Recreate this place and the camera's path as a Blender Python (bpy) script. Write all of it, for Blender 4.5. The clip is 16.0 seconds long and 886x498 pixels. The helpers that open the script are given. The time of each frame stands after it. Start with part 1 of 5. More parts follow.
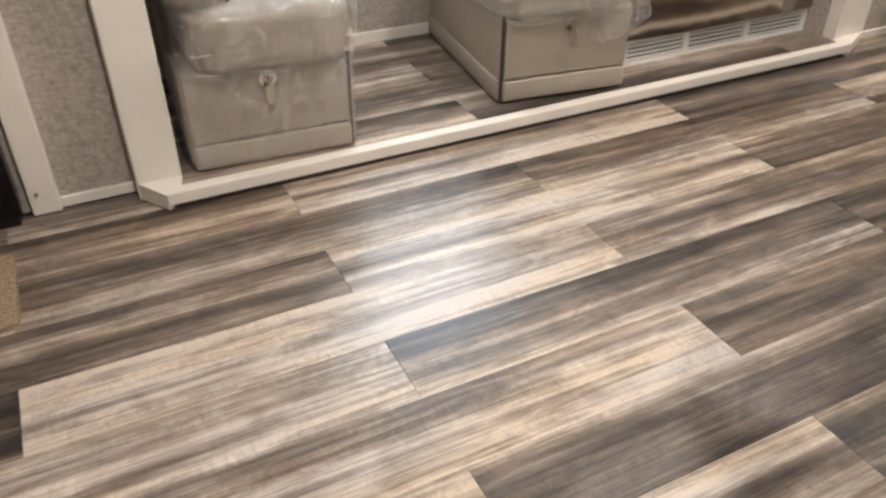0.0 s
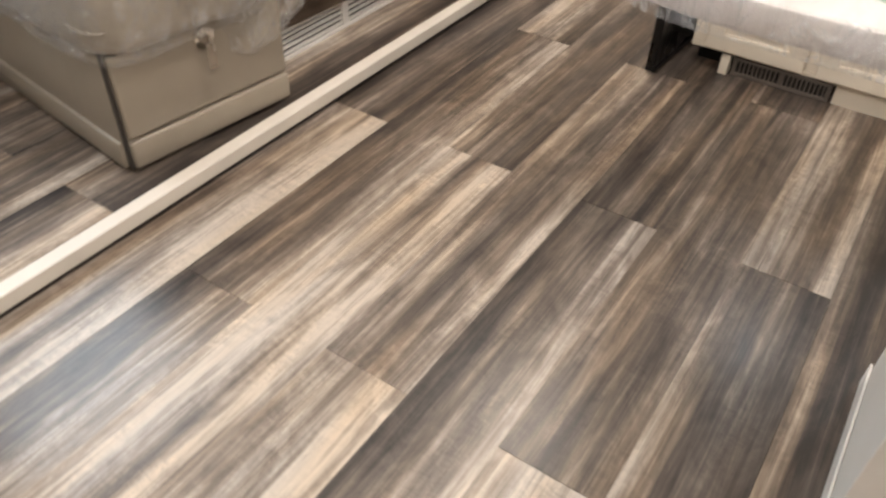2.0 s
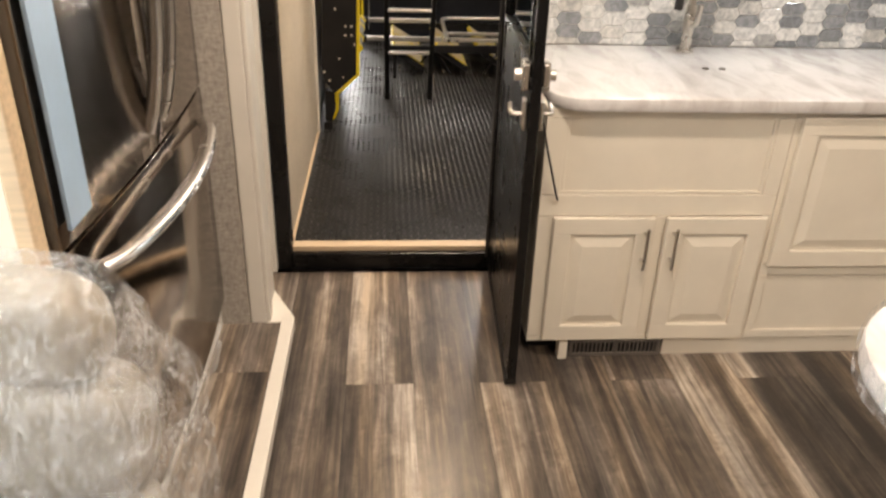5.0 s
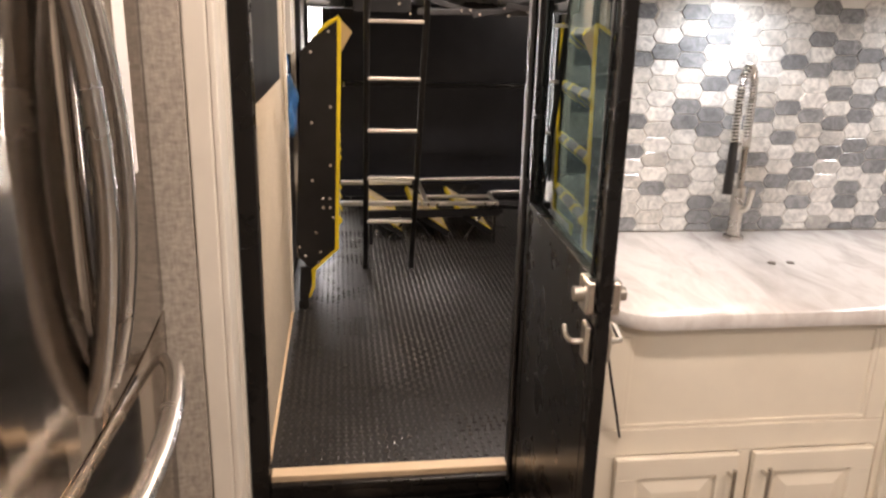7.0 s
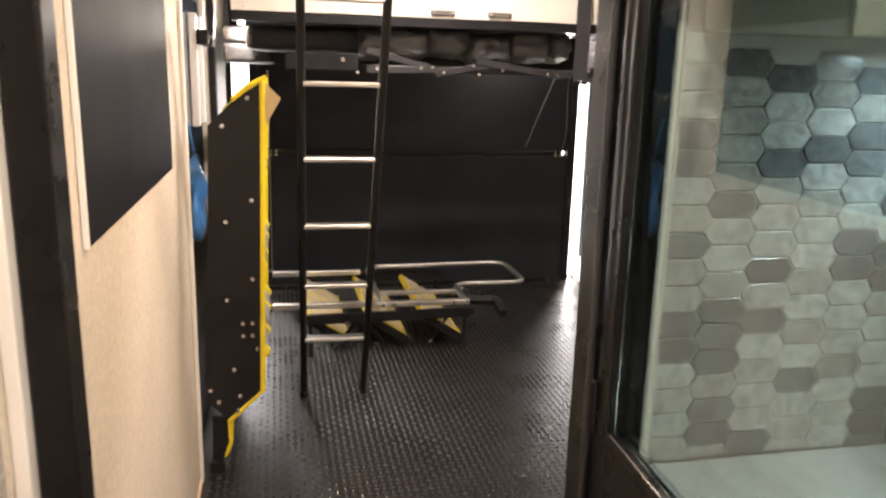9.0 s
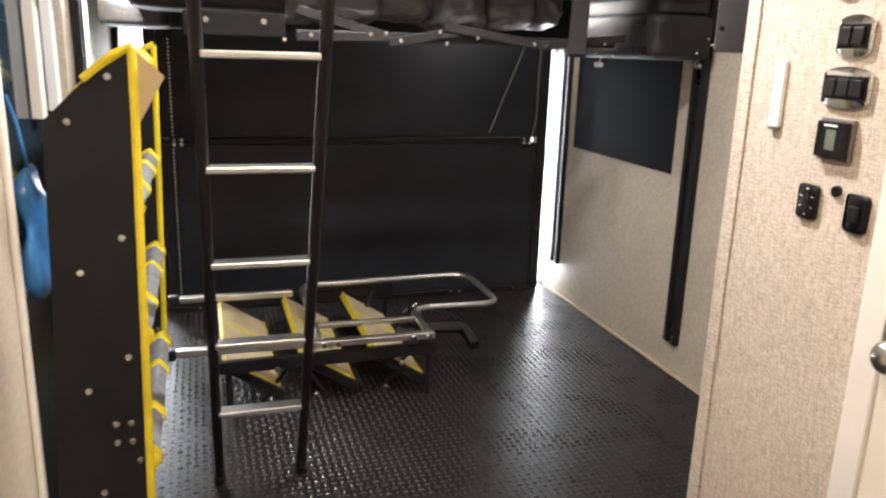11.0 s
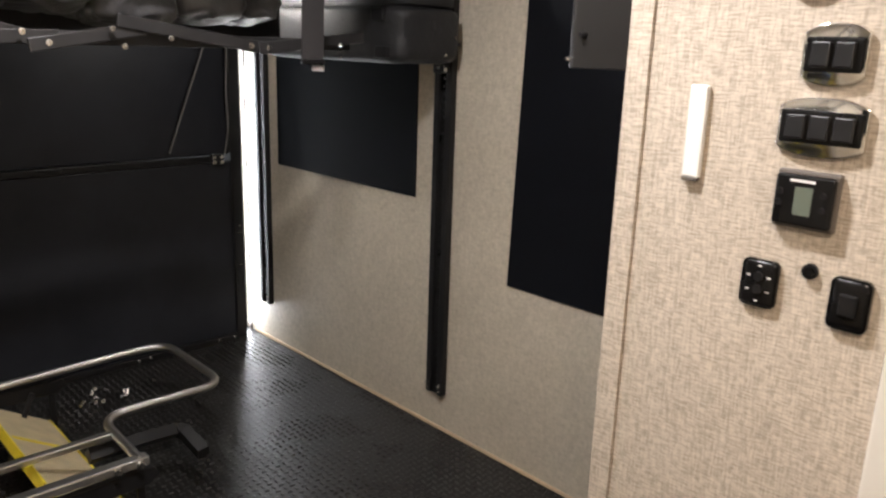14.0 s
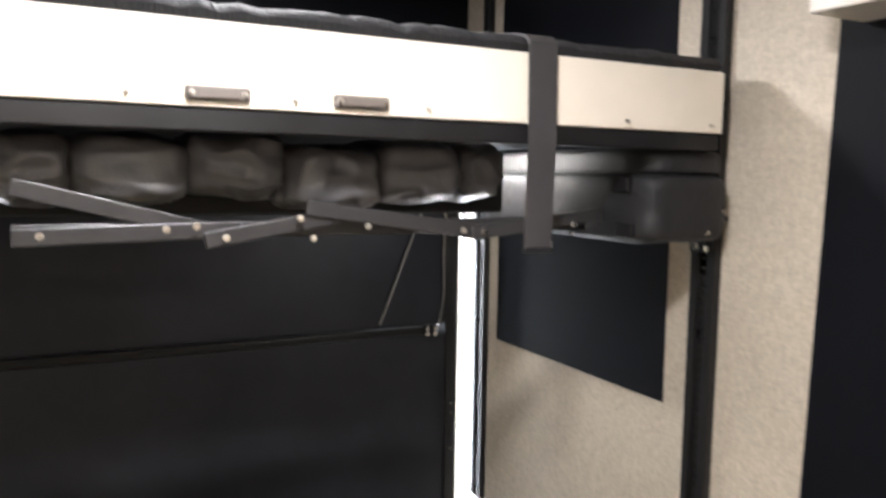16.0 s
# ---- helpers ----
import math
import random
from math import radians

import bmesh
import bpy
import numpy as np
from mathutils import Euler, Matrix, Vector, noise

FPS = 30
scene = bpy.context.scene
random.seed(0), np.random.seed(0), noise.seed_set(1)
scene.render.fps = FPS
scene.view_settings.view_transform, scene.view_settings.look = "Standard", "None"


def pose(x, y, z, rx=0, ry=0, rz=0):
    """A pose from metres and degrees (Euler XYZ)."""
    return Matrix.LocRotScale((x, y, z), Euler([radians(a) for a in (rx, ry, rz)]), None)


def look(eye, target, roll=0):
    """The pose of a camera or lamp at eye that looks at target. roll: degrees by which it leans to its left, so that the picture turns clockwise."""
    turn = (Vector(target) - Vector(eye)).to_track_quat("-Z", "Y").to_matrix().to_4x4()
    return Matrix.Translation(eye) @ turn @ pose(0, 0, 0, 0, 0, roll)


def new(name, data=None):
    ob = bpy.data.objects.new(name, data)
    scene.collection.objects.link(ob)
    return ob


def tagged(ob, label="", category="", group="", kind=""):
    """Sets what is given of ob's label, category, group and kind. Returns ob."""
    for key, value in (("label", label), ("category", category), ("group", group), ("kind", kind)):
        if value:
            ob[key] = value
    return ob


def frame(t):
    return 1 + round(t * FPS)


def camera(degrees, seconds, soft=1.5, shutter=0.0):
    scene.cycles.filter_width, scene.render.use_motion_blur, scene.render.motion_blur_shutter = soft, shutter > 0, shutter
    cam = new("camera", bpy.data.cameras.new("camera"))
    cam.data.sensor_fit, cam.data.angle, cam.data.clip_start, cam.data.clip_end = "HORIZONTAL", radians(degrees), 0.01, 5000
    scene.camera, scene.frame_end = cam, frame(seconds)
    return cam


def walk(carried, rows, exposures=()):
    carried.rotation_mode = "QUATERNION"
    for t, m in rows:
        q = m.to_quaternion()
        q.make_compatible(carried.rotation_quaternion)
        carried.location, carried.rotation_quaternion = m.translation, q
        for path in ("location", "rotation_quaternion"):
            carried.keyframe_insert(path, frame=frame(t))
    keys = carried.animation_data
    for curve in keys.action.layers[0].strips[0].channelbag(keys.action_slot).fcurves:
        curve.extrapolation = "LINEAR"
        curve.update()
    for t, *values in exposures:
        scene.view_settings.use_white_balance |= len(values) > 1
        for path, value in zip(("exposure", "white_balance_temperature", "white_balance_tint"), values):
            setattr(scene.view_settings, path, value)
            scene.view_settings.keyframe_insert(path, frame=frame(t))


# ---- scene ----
cam = camera(60.1, 16.0, soft=2.4, shutter=0.4)
PATH = [
    (0, (0.51, 0.532, 1.28), (1.254, 1.987, 0.126), 0.6),
    (0.5, (0.604, 0.739, 1.252), (1.396, 2.071, -0.013), 0.8),
    (1, (0.722, 0.885, 1.259), (1.655, 2.047, -0.075), 1.1),
    (1.5, (0.88, 1.074, 1.236), (1.968, 2.083, -0.105), 1.3),
    (2, (1.01, 1.284, 1.252), (2.268, 2.093, -0.077), 1.9),
    (2.5, (1.003, 1.547, 1.297), (2.387, 2.14, -0.02), 1.8),
    (2.6, (1.012, 1.587, 1.302), (2.42, 2.138, -0.008), 1.6),
    (3, (1.027, 1.763, 1.353), (2.51, 2.149, 0.068), 1.7),
    (3.5, (1.147, 2.002, 1.386), (2.722, 2.249, 0.178), 1.7),
    (4, (1.242, 2.222, 1.445), (2.9, 2.309, 0.331), 1.7),
    (4.2, (1.27, 2.304, 1.471), (2.953, 2.32, 0.392), 1.5),
    (6.3, (1.665, 2.415, 1.516), (3.524, 2.164, 0.822), 1.4),
    (6.5, (1.743, 2.434, 1.517), (3.616, 2.184, 0.861), 1.5),
    (7, (1.915, 2.511, 1.54), (3.813, 2.247, 0.966), 1.5),
    (7.5, (2.131, 2.541, 1.55), (4.034, 2.233, 1.017), 1.2),
    (8, (2.431, 2.471, 1.547), (4.339, 2.122, 1.061), 1.4),
    (8.5, (2.722, 2.457, 1.557), (4.63, 2.078, 1.092), 1.2),
    (9, (3.018, 2.454, 1.574), (4.923, 2.039, 1.127), 1.5),
    (11.3, (4.108, 2.322, 1.544), (5.942, 1.697, 1.05), 1.7),
    (11.5, (4.167, 2.278, 1.528), (5.996, 1.624, 1.049), 1.7),
    (12, (4.322, 2.228, 1.522), (6.102, 1.466, 1.022), 1.9),
    (12.2, (4.433, 2.205, 1.497), (6.171, 1.349, 0.999), 1.3),
    (12.5, (4.625, 2.197, 1.518), (6.219, 1.105, 1.002), 2.2),
    (13, (4.784, 2.238, 1.554), (6.209, 0.932, 1.04), 2.3),
    (13.5, (4.844, 2.254, 1.582), (6.238, 0.916, 1.066), 2.1),
    (14, (4.907, 2.256, 1.601), (6.296, 0.912, 1.089), 1.9),
    (14.5, (5.003, 2.18, 1.627), (6.424, 0.863, 1.132), 1.7),
    (15, (5.097, 2.052, 1.65), (6.633, 0.845, 1.223), 1.5),
    (15.5, (5.224, 1.975, 1.665), (6.881, 0.906, 1.333), 1.2),
    (16, (5.384, 1.922, 1.715), (7.159, 1.021, 1.526), 0.9),
]
walk(cam, [(t, look(eye, target, roll)) for t, eye, target, roll in PATH],
     exposures=[(0, 0.0, 6150, 10), (2.5, -0.12, 6450, 10), (3.5, -0.05, 6900, 10), (6.5, 0.0, 7000, 16), (8.5, 0.05, 7000, 22), (9, 0.42, 6800, 16), (11.5, 0.38, 6100, 10), (12.5, 0.3, 6000, 10),
                (13, -0.05, 6200, 10), (15, 0.12, 6000, 10), (15.5, 0.48, 5800, 10), (16, 0.72, 6000, 10)])

# ---- light and air ----
world = bpy.data.worlds.new("sky")
scene.world = world
world.use_nodes = True
wn = world.node_tree.nodes
sky = wn.new("ShaderNodeTexSky")
sky.sky_type, sky.sun_disc, sky.sun_elevation, sky.sun_rotation = "NISHITA", False, radians(40), radians(20)
world.node_tree.links.new(sky.outputs[0], wn["Background"].inputs[0])
wn["Background"].inputs[1].default_value = 0.1


def lamp(name, kind, watts, m, colour, size=0.1, size_y=None, spread=180):
    data = bpy.data.lights.new(name, kind)
    data.energy, data.color = watts, colour
    if kind == "AREA":
        data.size, data.spread = size, radians(spread)
        if size_y:
            data.shape, data.size_y = "RECTANGLE", size_y
    else:
        data.shadow_soft_size = size
    ob = new(name, data)
    ob.matrix_world = m
    return ob


SOFT, PALE = (1.0, 0.88, 0.765), (1.0, 0.94, 0.90)
WARM, NEUTRAL, COOL = (1.0, 0.80, 0.60), (1.0, 0.92, 0.82), (0.86, 0.93, 1.0)
# ceiling LED discs: x, y, ceiling, watts, colour
CEIL, LOFT = 2.55, 2.10
DISCS = [(0.8, 1.1, CEIL, 38, SOFT), (2.5, 2.0, CEIL, 28, SOFT), (3.5, 2.3, CEIL, 18, SOFT), (1.2, 0.0, CEIL, 16, SOFT),
         (4.85, 2.05, LOFT, 18, WARM), (5.95, 1.7, CEIL, 42, PALE), (7.5, 1.4, CEIL, 22, PALE)]
for x, y, z, w, c in DISCS:
    lamp("disc_light", "AREA", w, pose(x, y, z - 0.035), c, 0.14)
# under-cabinet puck over the sink, sofa-rail LEDs, daylight at window and ramp gaps
PUCKS = [(3.99, 1.39), (3.99, 0.62)]
for x, y in PUCKS:
    lamp("puck_light", "AREA", 2.9, pose(x, y, 1.620), (0.86, 0.94, 1.0), 0.06)
LEDS = [(7.72, 0.66, 13), (7.38, 2.63, 22)]
for x, y, w in LEDS:
    lamp("deck_led", "POINT", w, pose(x, y, 1.790), NEUTRAL, 0.015)
lamp("slide_window_daylight", "AREA", 23, pose(1.95, 3.60, 1.42, -90, 0, 0), COOL, 0.9, 0.75)
lamp("ramp_gap_daylight", "AREA", 42, pose(8.66, 0.170, 0.78, 90, 0, 90), (1, 1, 1), 0.1, 1.5)
lamp("ramp_gap_daylight", "AREA", 15, pose(8.66, 2.70, 0.78, 90, 0, 90), (1, 1, 1), 0.1, 1.5)


# ---- materials ----
def mat(name, base, rough=0.5, metal=0.0, coat=0.0, spec=0.5):
    m = bpy.data.materials.new(name)
    m.use_nodes = True
    b = m.node_tree.nodes["Principled BSDF"]
    b.inputs["Base Color"].default_value = (*base, 1)
    b.inputs["Roughness"].default_value = rough
    b.inputs["Metallic"].default_value = metal
    b.inputs["Coat Weight"].default_value = coat
    b.inputs["Specular IOR Level"].default_value = spec
    return m


def node(m, kind, **values):
    n = m.node_tree.nodes.new(kind)
    for k, v in values.items():
        n.inputs[k.replace("_", " ")].default_value = v
    return n


def link(m, a, b):
    m.node_tree.links.new(a, b)


def coords(m, scale=(1, 1, 1), shift=False, which="Object"):
    """Object coordinates, stretched; shift: moved apart for each object."""
    tc, mp = node(m, "ShaderNodeTexCoord"), node(m, "ShaderNodeMapping")
    mp.inputs["Scale"].default_value = scale
    link(m, tc.outputs[which], mp.inputs["Vector"])
    if shift:
        info = node(m, "ShaderNodeObjectInfo")
        mul = m.node_tree.nodes.new("ShaderNodeVectorMath")
        mul.operation = "SCALE"
        mul.inputs[0].default_value = (31, 47, 13)
        link(m, info.outputs["Random"], mul.inputs["Scale"])
        link(m, mul.outputs[0], mp.inputs["Location"])
    return mp.outputs["Vector"]


def noise_of(m, vec, scale, detail=4, rough=0.6, distortion=0.0):
    n = node(m, "ShaderNodeTexNoise", Scale=scale, Detail=detail, Roughness=rough, Distortion=distortion)
    link(m, vec, n.inputs["Vector"])
    return n.outputs["Fac"]


def ramp(m, fac, stops):
    r = node(m, "ShaderNodeValToRGB")
    el = r.color_ramp.elements
    while len(el) < len(stops):
        el.new(0.5)
    for e, (p, c) in zip(el, stops):
        e.position, e.color = p, (*c, 1)
    link(m, fac, r.inputs["Fac"])
    return r.outputs["Color"]


def mix(m, a, b, fac, mode="MIX"):
    n = m.node_tree.nodes.new("ShaderNodeMix")
    n.data_type, n.blend_type = "RGBA", mode
    for sock, v in ((n.inputs["Factor"], fac), (n.inputs["A"], a), (n.inputs["B"], b)):
        if hasattr(v, "is_linked"):
            link(m, v, sock)
        else:
            sock.default_value = v if isinstance(v, (int, float)) else (*v, 1)
    return n.outputs["Result"]


def bump(m, height, strength=0.3, distance=0.002):
    n = node(m, "ShaderNodeBump", Strength=strength, Distance=distance)
    link(m, height, n.inputs["Height"])
    link(m, n.outputs["Normal"], m.node_tree.nodes["Principled BSDF"].inputs["Normal"])


def paint(m, colour=None, rough=None):
    b = m.node_tree.nodes["Principled BSDF"]
    if colour is not None:
        link(m, colour, b.inputs["Base Color"])
    if rough is not None:
        link(m, rough, b.inputs["Roughness"])


def spread_rough(m, fac, lo, hi):
    r = node(m, "ShaderNodeMapRange")
    r.inputs["To Min"].default_value, r.inputs["To Max"].default_value = lo, hi
    link(m, fac, r.inputs["Value"])
    paint(m, rough=r.outputs[0])


TONE_STEPS = [(0.0, (0.032, 0.0275, 0.026)), (0.2, (0.070, 0.0575, 0.050)), (0.42, (0.135, 0.109, 0.090)), (0.6, (0.220, 0.180, 0.148)), (0.8, (0.375, 0.320, 0.270)), (1.0, (0.57, 0.505, 0.435))]
plank_mats = {}


def plank_mat(strips):
    """Rustic vinyl plank: strips of wood tone side by side (digits, 0 black-brown to 6 cream), streaked along and sawn across."""
    if strips in plank_mats:
        return plank_mats[strips]
    m = mat("vinyl_plank", (0.3, 0.25, 0.2), 0.4)
    tc, split = node(m, "ShaderNodeTexCoord"), node(m, "ShaderNodeSeparateXYZ")
    link(m, tc.outputs["Object"], split.inputs[0])
    wander = noise_of(m, coords(m, (0.9, 5.0, 1), True), 1.0, 2, 0.5)
    flow = node(m, "ShaderNodeMapRange")
    flow.inputs["To Min"].default_value, flow.inputs["To Max"].default_value = -0.16, 0.16
    link(m, wander, flow.inputs["Value"])
    across = m.node_tree.nodes.new("ShaderNodeMath")
    across.operation = "MULTIPLY_ADD"
    across.inputs[1].default_value, across.inputs[2].default_value = 1 / 0.2155, 0.5
    link(m, split.outputs["Y"], across.inputs[0])
    place = m.node_tree.nodes.new("ShaderNodeMath")
    place.operation = "ADD"
    link(m, across.outputs[0], place.inputs[0])
    link(m, flow.outputs[0], place.inputs[1])
    n = len(strips)
    tone = ramp(m, place.outputs[0], [((k + 0.5) / n, (0.06 + int(c) / 6 * 0.88,) * 3) for k, c in enumerate(strips)])
    fine = noise_of(m, coords(m, (1.3, 40, 1), True), 1.3, 6, 0.70, 0.5)
    broad = noise_of(m, coords(m, (0.8, 16, 1), True), 1.0, 3, 0.55, 0.4)
    cloud = noise_of(m, coords(m, (4.0, 10, 1), True), 1.3, 5, 0.65, 0.7)
    streak = mix(m, mix(m, fine, broad, 0.42), cloud, 0.26)
    swing = node(m, "ShaderNodeMapRange")
    for key, v in (("From Min", 0.36), ("From Max", 0.64), ("To Min", -0.46), ("To Max", 0.46)):
        swing.inputs[key].default_value = v
    swing.clamp = False
    link(m, streak, swing.inputs["Value"])
    total = m.node_tree.nodes.new("ShaderNodeMath")
    total.operation = "ADD"
    link(m, tone, total.inputs[0])
    link(m, swing.outputs[0], total.inputs[1])
    col = ramp(m, total.outputs[0], TONE_STEPS)
    hue = noise_of(m, coords(m, (1.2, 11, 1), True), 1.1, 2, 0.5)
    col = mix(m, col, ramp(m, hue, [(0.36, (0.97, 0.98, 1.0)), (0.5, (1.0, 0.975, 0.94)), (0.66, (1.06, 0.975, 0.86))]), 1.0, "MULTIPLY")
    saw = noise_of(m, coords(m, (62, 26, 1), True), 1.0, 5, 0.75, 0.9)
    patch = noise_of(m, coords(m, (3.0, 9, 1), True), 1.5, 3)
    col = mix(m, col, ramp(m, saw, [(0.34, (0.74, 0.74, 0.75)), (0.66, (1.25, 1.25, 1.25))]), ramp(m, patch, [(0.40, (0.08, 0.08, 0.08)), (0.60, (0.9, 0.9, 0.9))]), "MULTIPLY")
    grain = noise_of(m, coords(m, (10, 190, 1), True), 1.0, 4, 0.65, 0.4)
    col = mix(m, col, ramp(m, grain, [(0.3, (0.72, 0.72, 0.72)), (0.62, (1.12, 1.12, 1.12))]), 0.42, "MULTIPLY")
    paint(m, col)
    spread_rough(m, cloud, 0.24, 0.40)
    bump(m, saw, 0.08, 0.001)
    plank_mats[strips] = m
    return m


def weave_mat(name, dark, lightc, thread=330, rough=0.85, depth=0.4, contrast=0.5):
    """Printed linen wall covering: crossed, broken threads."""
    m = mat(name, lightc, rough)
    v = coords(m)
    up = noise_of(m, coords(m, (thread, thread, 38)), 1.0, 3, 0.6)
    across = noise_of(m, coords(m, (46, 46, thread)), 1.0, 3, 0.6)
    both = mix(m, up, across, 0.55)
    blot = noise_of(m, v, 3.0, 3)
    col = ramp(m, both, [(0.5 - 0.35 * contrast, dark), (0.5 + 0.3 * contrast, lightc)])
    col = mix(m, col, ramp(m, blot, [(0.3, (0.9, 0.89, 0.88)), (0.7, (1.04, 1.03, 1.02))]), 0.8, "MULTIPLY")
    paint(m, col)
    bump(m, both, depth, 0.001)
    return m


GREY_PAPER = weave_mat("grey_wall_covering", (0.27, 0.24, 0.21), (0.50, 0.46, 0.41), 120)
LINEN = weave_mat("beige_linen_wall_covering", (0.36, 0.30, 0.235), (0.66, 0.58, 0.48), 300, contrast=0.36)


def plain(name, base, rough, metal=0.0, vary=0.12, size=6, bumped=0.1, grain=90, coat=0.0, stretch=(1, 1, 1)):
    m = mat(name, base, rough, metal, coat)
    n1, n2 = noise_of(m, coords(m, stretch), size, 4), noise_of(m, coords(m, stretch), grain, 3)
    col = mix(m, base, ramp(m, n1, [(0.3, (1 - vary,) * 3), (0.7, (1 + vary,) * 3)]), 1.0, "MULTIPLY")
    paint(m, col)
    spread_rough(m, n1, max(0.03, rough - 0.08), min(1, rough + 0.08))
    if bumped:
        bump(m, n2, bumped, 0.001)
    return m


GARAGE_WALL = weave_mat("pale_beige_garage_panel", (0.47, 0.415, 0.33), (0.66, 0.59, 0.485), 90, 0.6, 0.10, 0.55)
CREAM = plain("cream_painted_wood", (0.78, 0.71, 0.60), 0.38, vary=0.04, bumped=0.04)
TRIM = plain("cream_trim", (0.76, 0.715, 0.645), 0.42, vary=0.05, bumped=0.05)
PENINSULA = plain("white_painted_panel", (0.82, 0.79, 0.745), 0.4, vary=0.04, bumped=0.04)
WHITE = plain("white_plastic", (0.82, 0.81, 0.78), 0.35, vary=0.03, bumped=0)
CEILING = plain("white_ceiling", (0.78, 0.75, 0.69), 0.7, vary=0.04)
BLACK = plain("black_gloss_frame", (0.006, 0.0055, 0.0055), 0.28, vary=0.3, bumped=0.03)
MATT = plain("black_matt_panel", (0.0048, 0.0054, 0.0080), 0.55, vary=0.25, size=3, bumped=0.12, grain=300)
STEELBLK = plain("black_powder_coat", (0.012, 0.0115, 0.012), 0.4, vary=0.25, bumped=0.1, grain=400)
RAMP = plain("black_ramp_panel", (0.0195, 0.0205, 0.0255), 0.45, vary=0.25, size=3, bumped=0.12, grain=300)
CHARCOAL = plain("charcoal_fabric", (0.035, 0.032, 0.033), 0.75, vary=0.2, bumped=0.3, grain=500)
RUBBER = plain("black_rubber", (0.0135, 0.0128, 0.0122), 0.40, vary=0.22, size=2.5, bumped=0.15, grain=200)
CABLE = plain("grey_cable_sheath", (0.16, 0.155, 0.15), 0.4, vary=0.1, bumped=0)
GUNMETAL = plain("grey_steel_link", (0.026, 0.025, 0.0255), 0.38, vary=0.25, bumped=0.1, grain=400)
# floor rubber again, glossier, with some stud glint put into a paler colour
STUD = plain("glinting_rubber_stud", (0.024, 0.023, 0.022), 0.28, vary=0.2, size=4, bumped=0)
STUD.node_tree.nodes["Principled BSDF"].inputs["Specular IOR Level"].default_value = 0.5
SILVER = plain("silver_tube", (0.74, 0.72, 0.69), 0.34, 1.0, vary=0.08, bumped=0)
ZINC = plain("zinc_bolt", (0.80, 0.79, 0.77), 0.2, 1.0, vary=0.05, bumped=0)
NICKEL = plain("brushed_nickel", (0.60, 0.57, 0.53), 0.28, 1.0, vary=0.08, bumped=0)
SATIN = plain("satin_steel_handle", (0.80, 0.79, 0.78), 0.26, 1.0, vary=0.05, bumped=0)
CHROME = plain("polished_chrome", (0.75, 0.74, 0.72), 0.1, 1.0, vary=0.05, bumped=0)
WOOD = plain("pale_wood_strip", (0.62, 0.47, 0.31), 0.5, vary=0.15, bumped=0.1, stretch=(20, 1, 20))
GREYVENT = plain("taupe_register", (0.13, 0.11, 0.095), 0.45, vary=0.1)
for black in (MATT, BLACK, STEELBLK, RUBBER, RAMP):
    black.node_tree.nodes["Principled BSDF"].inputs["Specular IOR Level"].default_value = 0.14 if black is MATT else 0.28
DARKHOLE = plain("dark_recess", (0.012, 0.012, 0.012), 0.8, bumped=0)
TAPE = plain("yellow_tape", (0.72, 0.56, 0.02), 0.45, vary=0.12, size=20, bumped=0.2)
WRAPGREY = plain("grey_wrapped_carpet", (0.23, 0.24, 0.25), 0.7, vary=0.3, size=25, bumped=0.3)
CARD = plain("cardboard", (0.50, 0.38, 0.22), 0.75, vary=0.1)
MASKING = plain("tan_step_wrap", (0.55, 0.45, 0.28), 0.6, vary=0.15, size=12)
BLUE = plain("blue_plastic", (0.05, 0.19, 0.45), 0.3, vary=0.35, size=14, bumped=0.4, grain=30)
MINT = plain("mint_green_film", (0.50, 0.76, 0.64), 0.35, vary=0.16, size=9, bumped=0.3, grain=18)
RUG = plain("tan_carpet", (0.30, 0.22, 0.14), 0.95, vary=0.5, size=120, bumped=0.8, grain=300)
LABEL = plain("white_paper", (0.80, 0.78, 0.77), 0.5, vary=0.03, bumped=0)
INK = plain("grey_ink", (0.10, 0.09, 0.12), 0.6, bumped=0)
LCD = plain("lcd_glass", (0.13, 0.15, 0.12), 0.15, vary=0.05, bumped=0)
# colour of the window's reflection on the fridge door
REFLECTBLUE = plain("pale_blue_reflection", (0.38, 0.52, 0.68), 0.3, vary=0.1, bumped=0.1)

# soft vinyl of the dinette seats and of the sofas
VINYL = plain("taupe_vinyl", (0.37, 0.325, 0.262), 0.36, vary=0.07, size=5, bumped=0.12, grain=260)
# dark piping colour, also used for strips that imitate shade
SEAM_SHADE = plain("dark_piping_and_shade", (0.05, 0.042, 0.036), 0.5, bumped=0)
LEATHER = mat("black_leatherette", (0.012, 0.0118, 0.013), 0.62)
bump(LEATHER, noise_of(LEATHER, coords(LEATHER, (1, 1, 1)), 28, 5, 0.6, 0.8), 0.55, 0.008)
# the sofas' black vinyl again, colour lightened so the rear cushions look lit
PUFF_LIT = mat("lit_black_vinyl", (0.095, 0.092, 0.094), 0.34)
bump(PUFF_LIT, noise_of(PUFF_LIT, coords(PUFF_LIT, (1, 1, 1)), 22, 5, 0.6, 0.8), 0.5, 0.008)
QUILT = mat("black_quilted_cover", (0.016, 0.0155, 0.017), 0.75)
bump(QUILT, noise_of(QUILT, coords(QUILT, (1, 3, 1)), 18, 4, 0.6, 0.6), 0.8, 0.01)

# brushed stainless steel
STAIN = mat("brushed_stainless", (0.33, 0.285, 0.245), 0.16, 1.0)
br = noise_of(STAIN, coords(STAIN, (900, 900, 3)), 1.0, 3)
spread_rough(STAIN, br, 0.08, 0.17)
bump(STAIN, noise_of(STAIN, coords(STAIN, (7, 7, 0.5)), 1.0, 2), 0.03, 0.01)

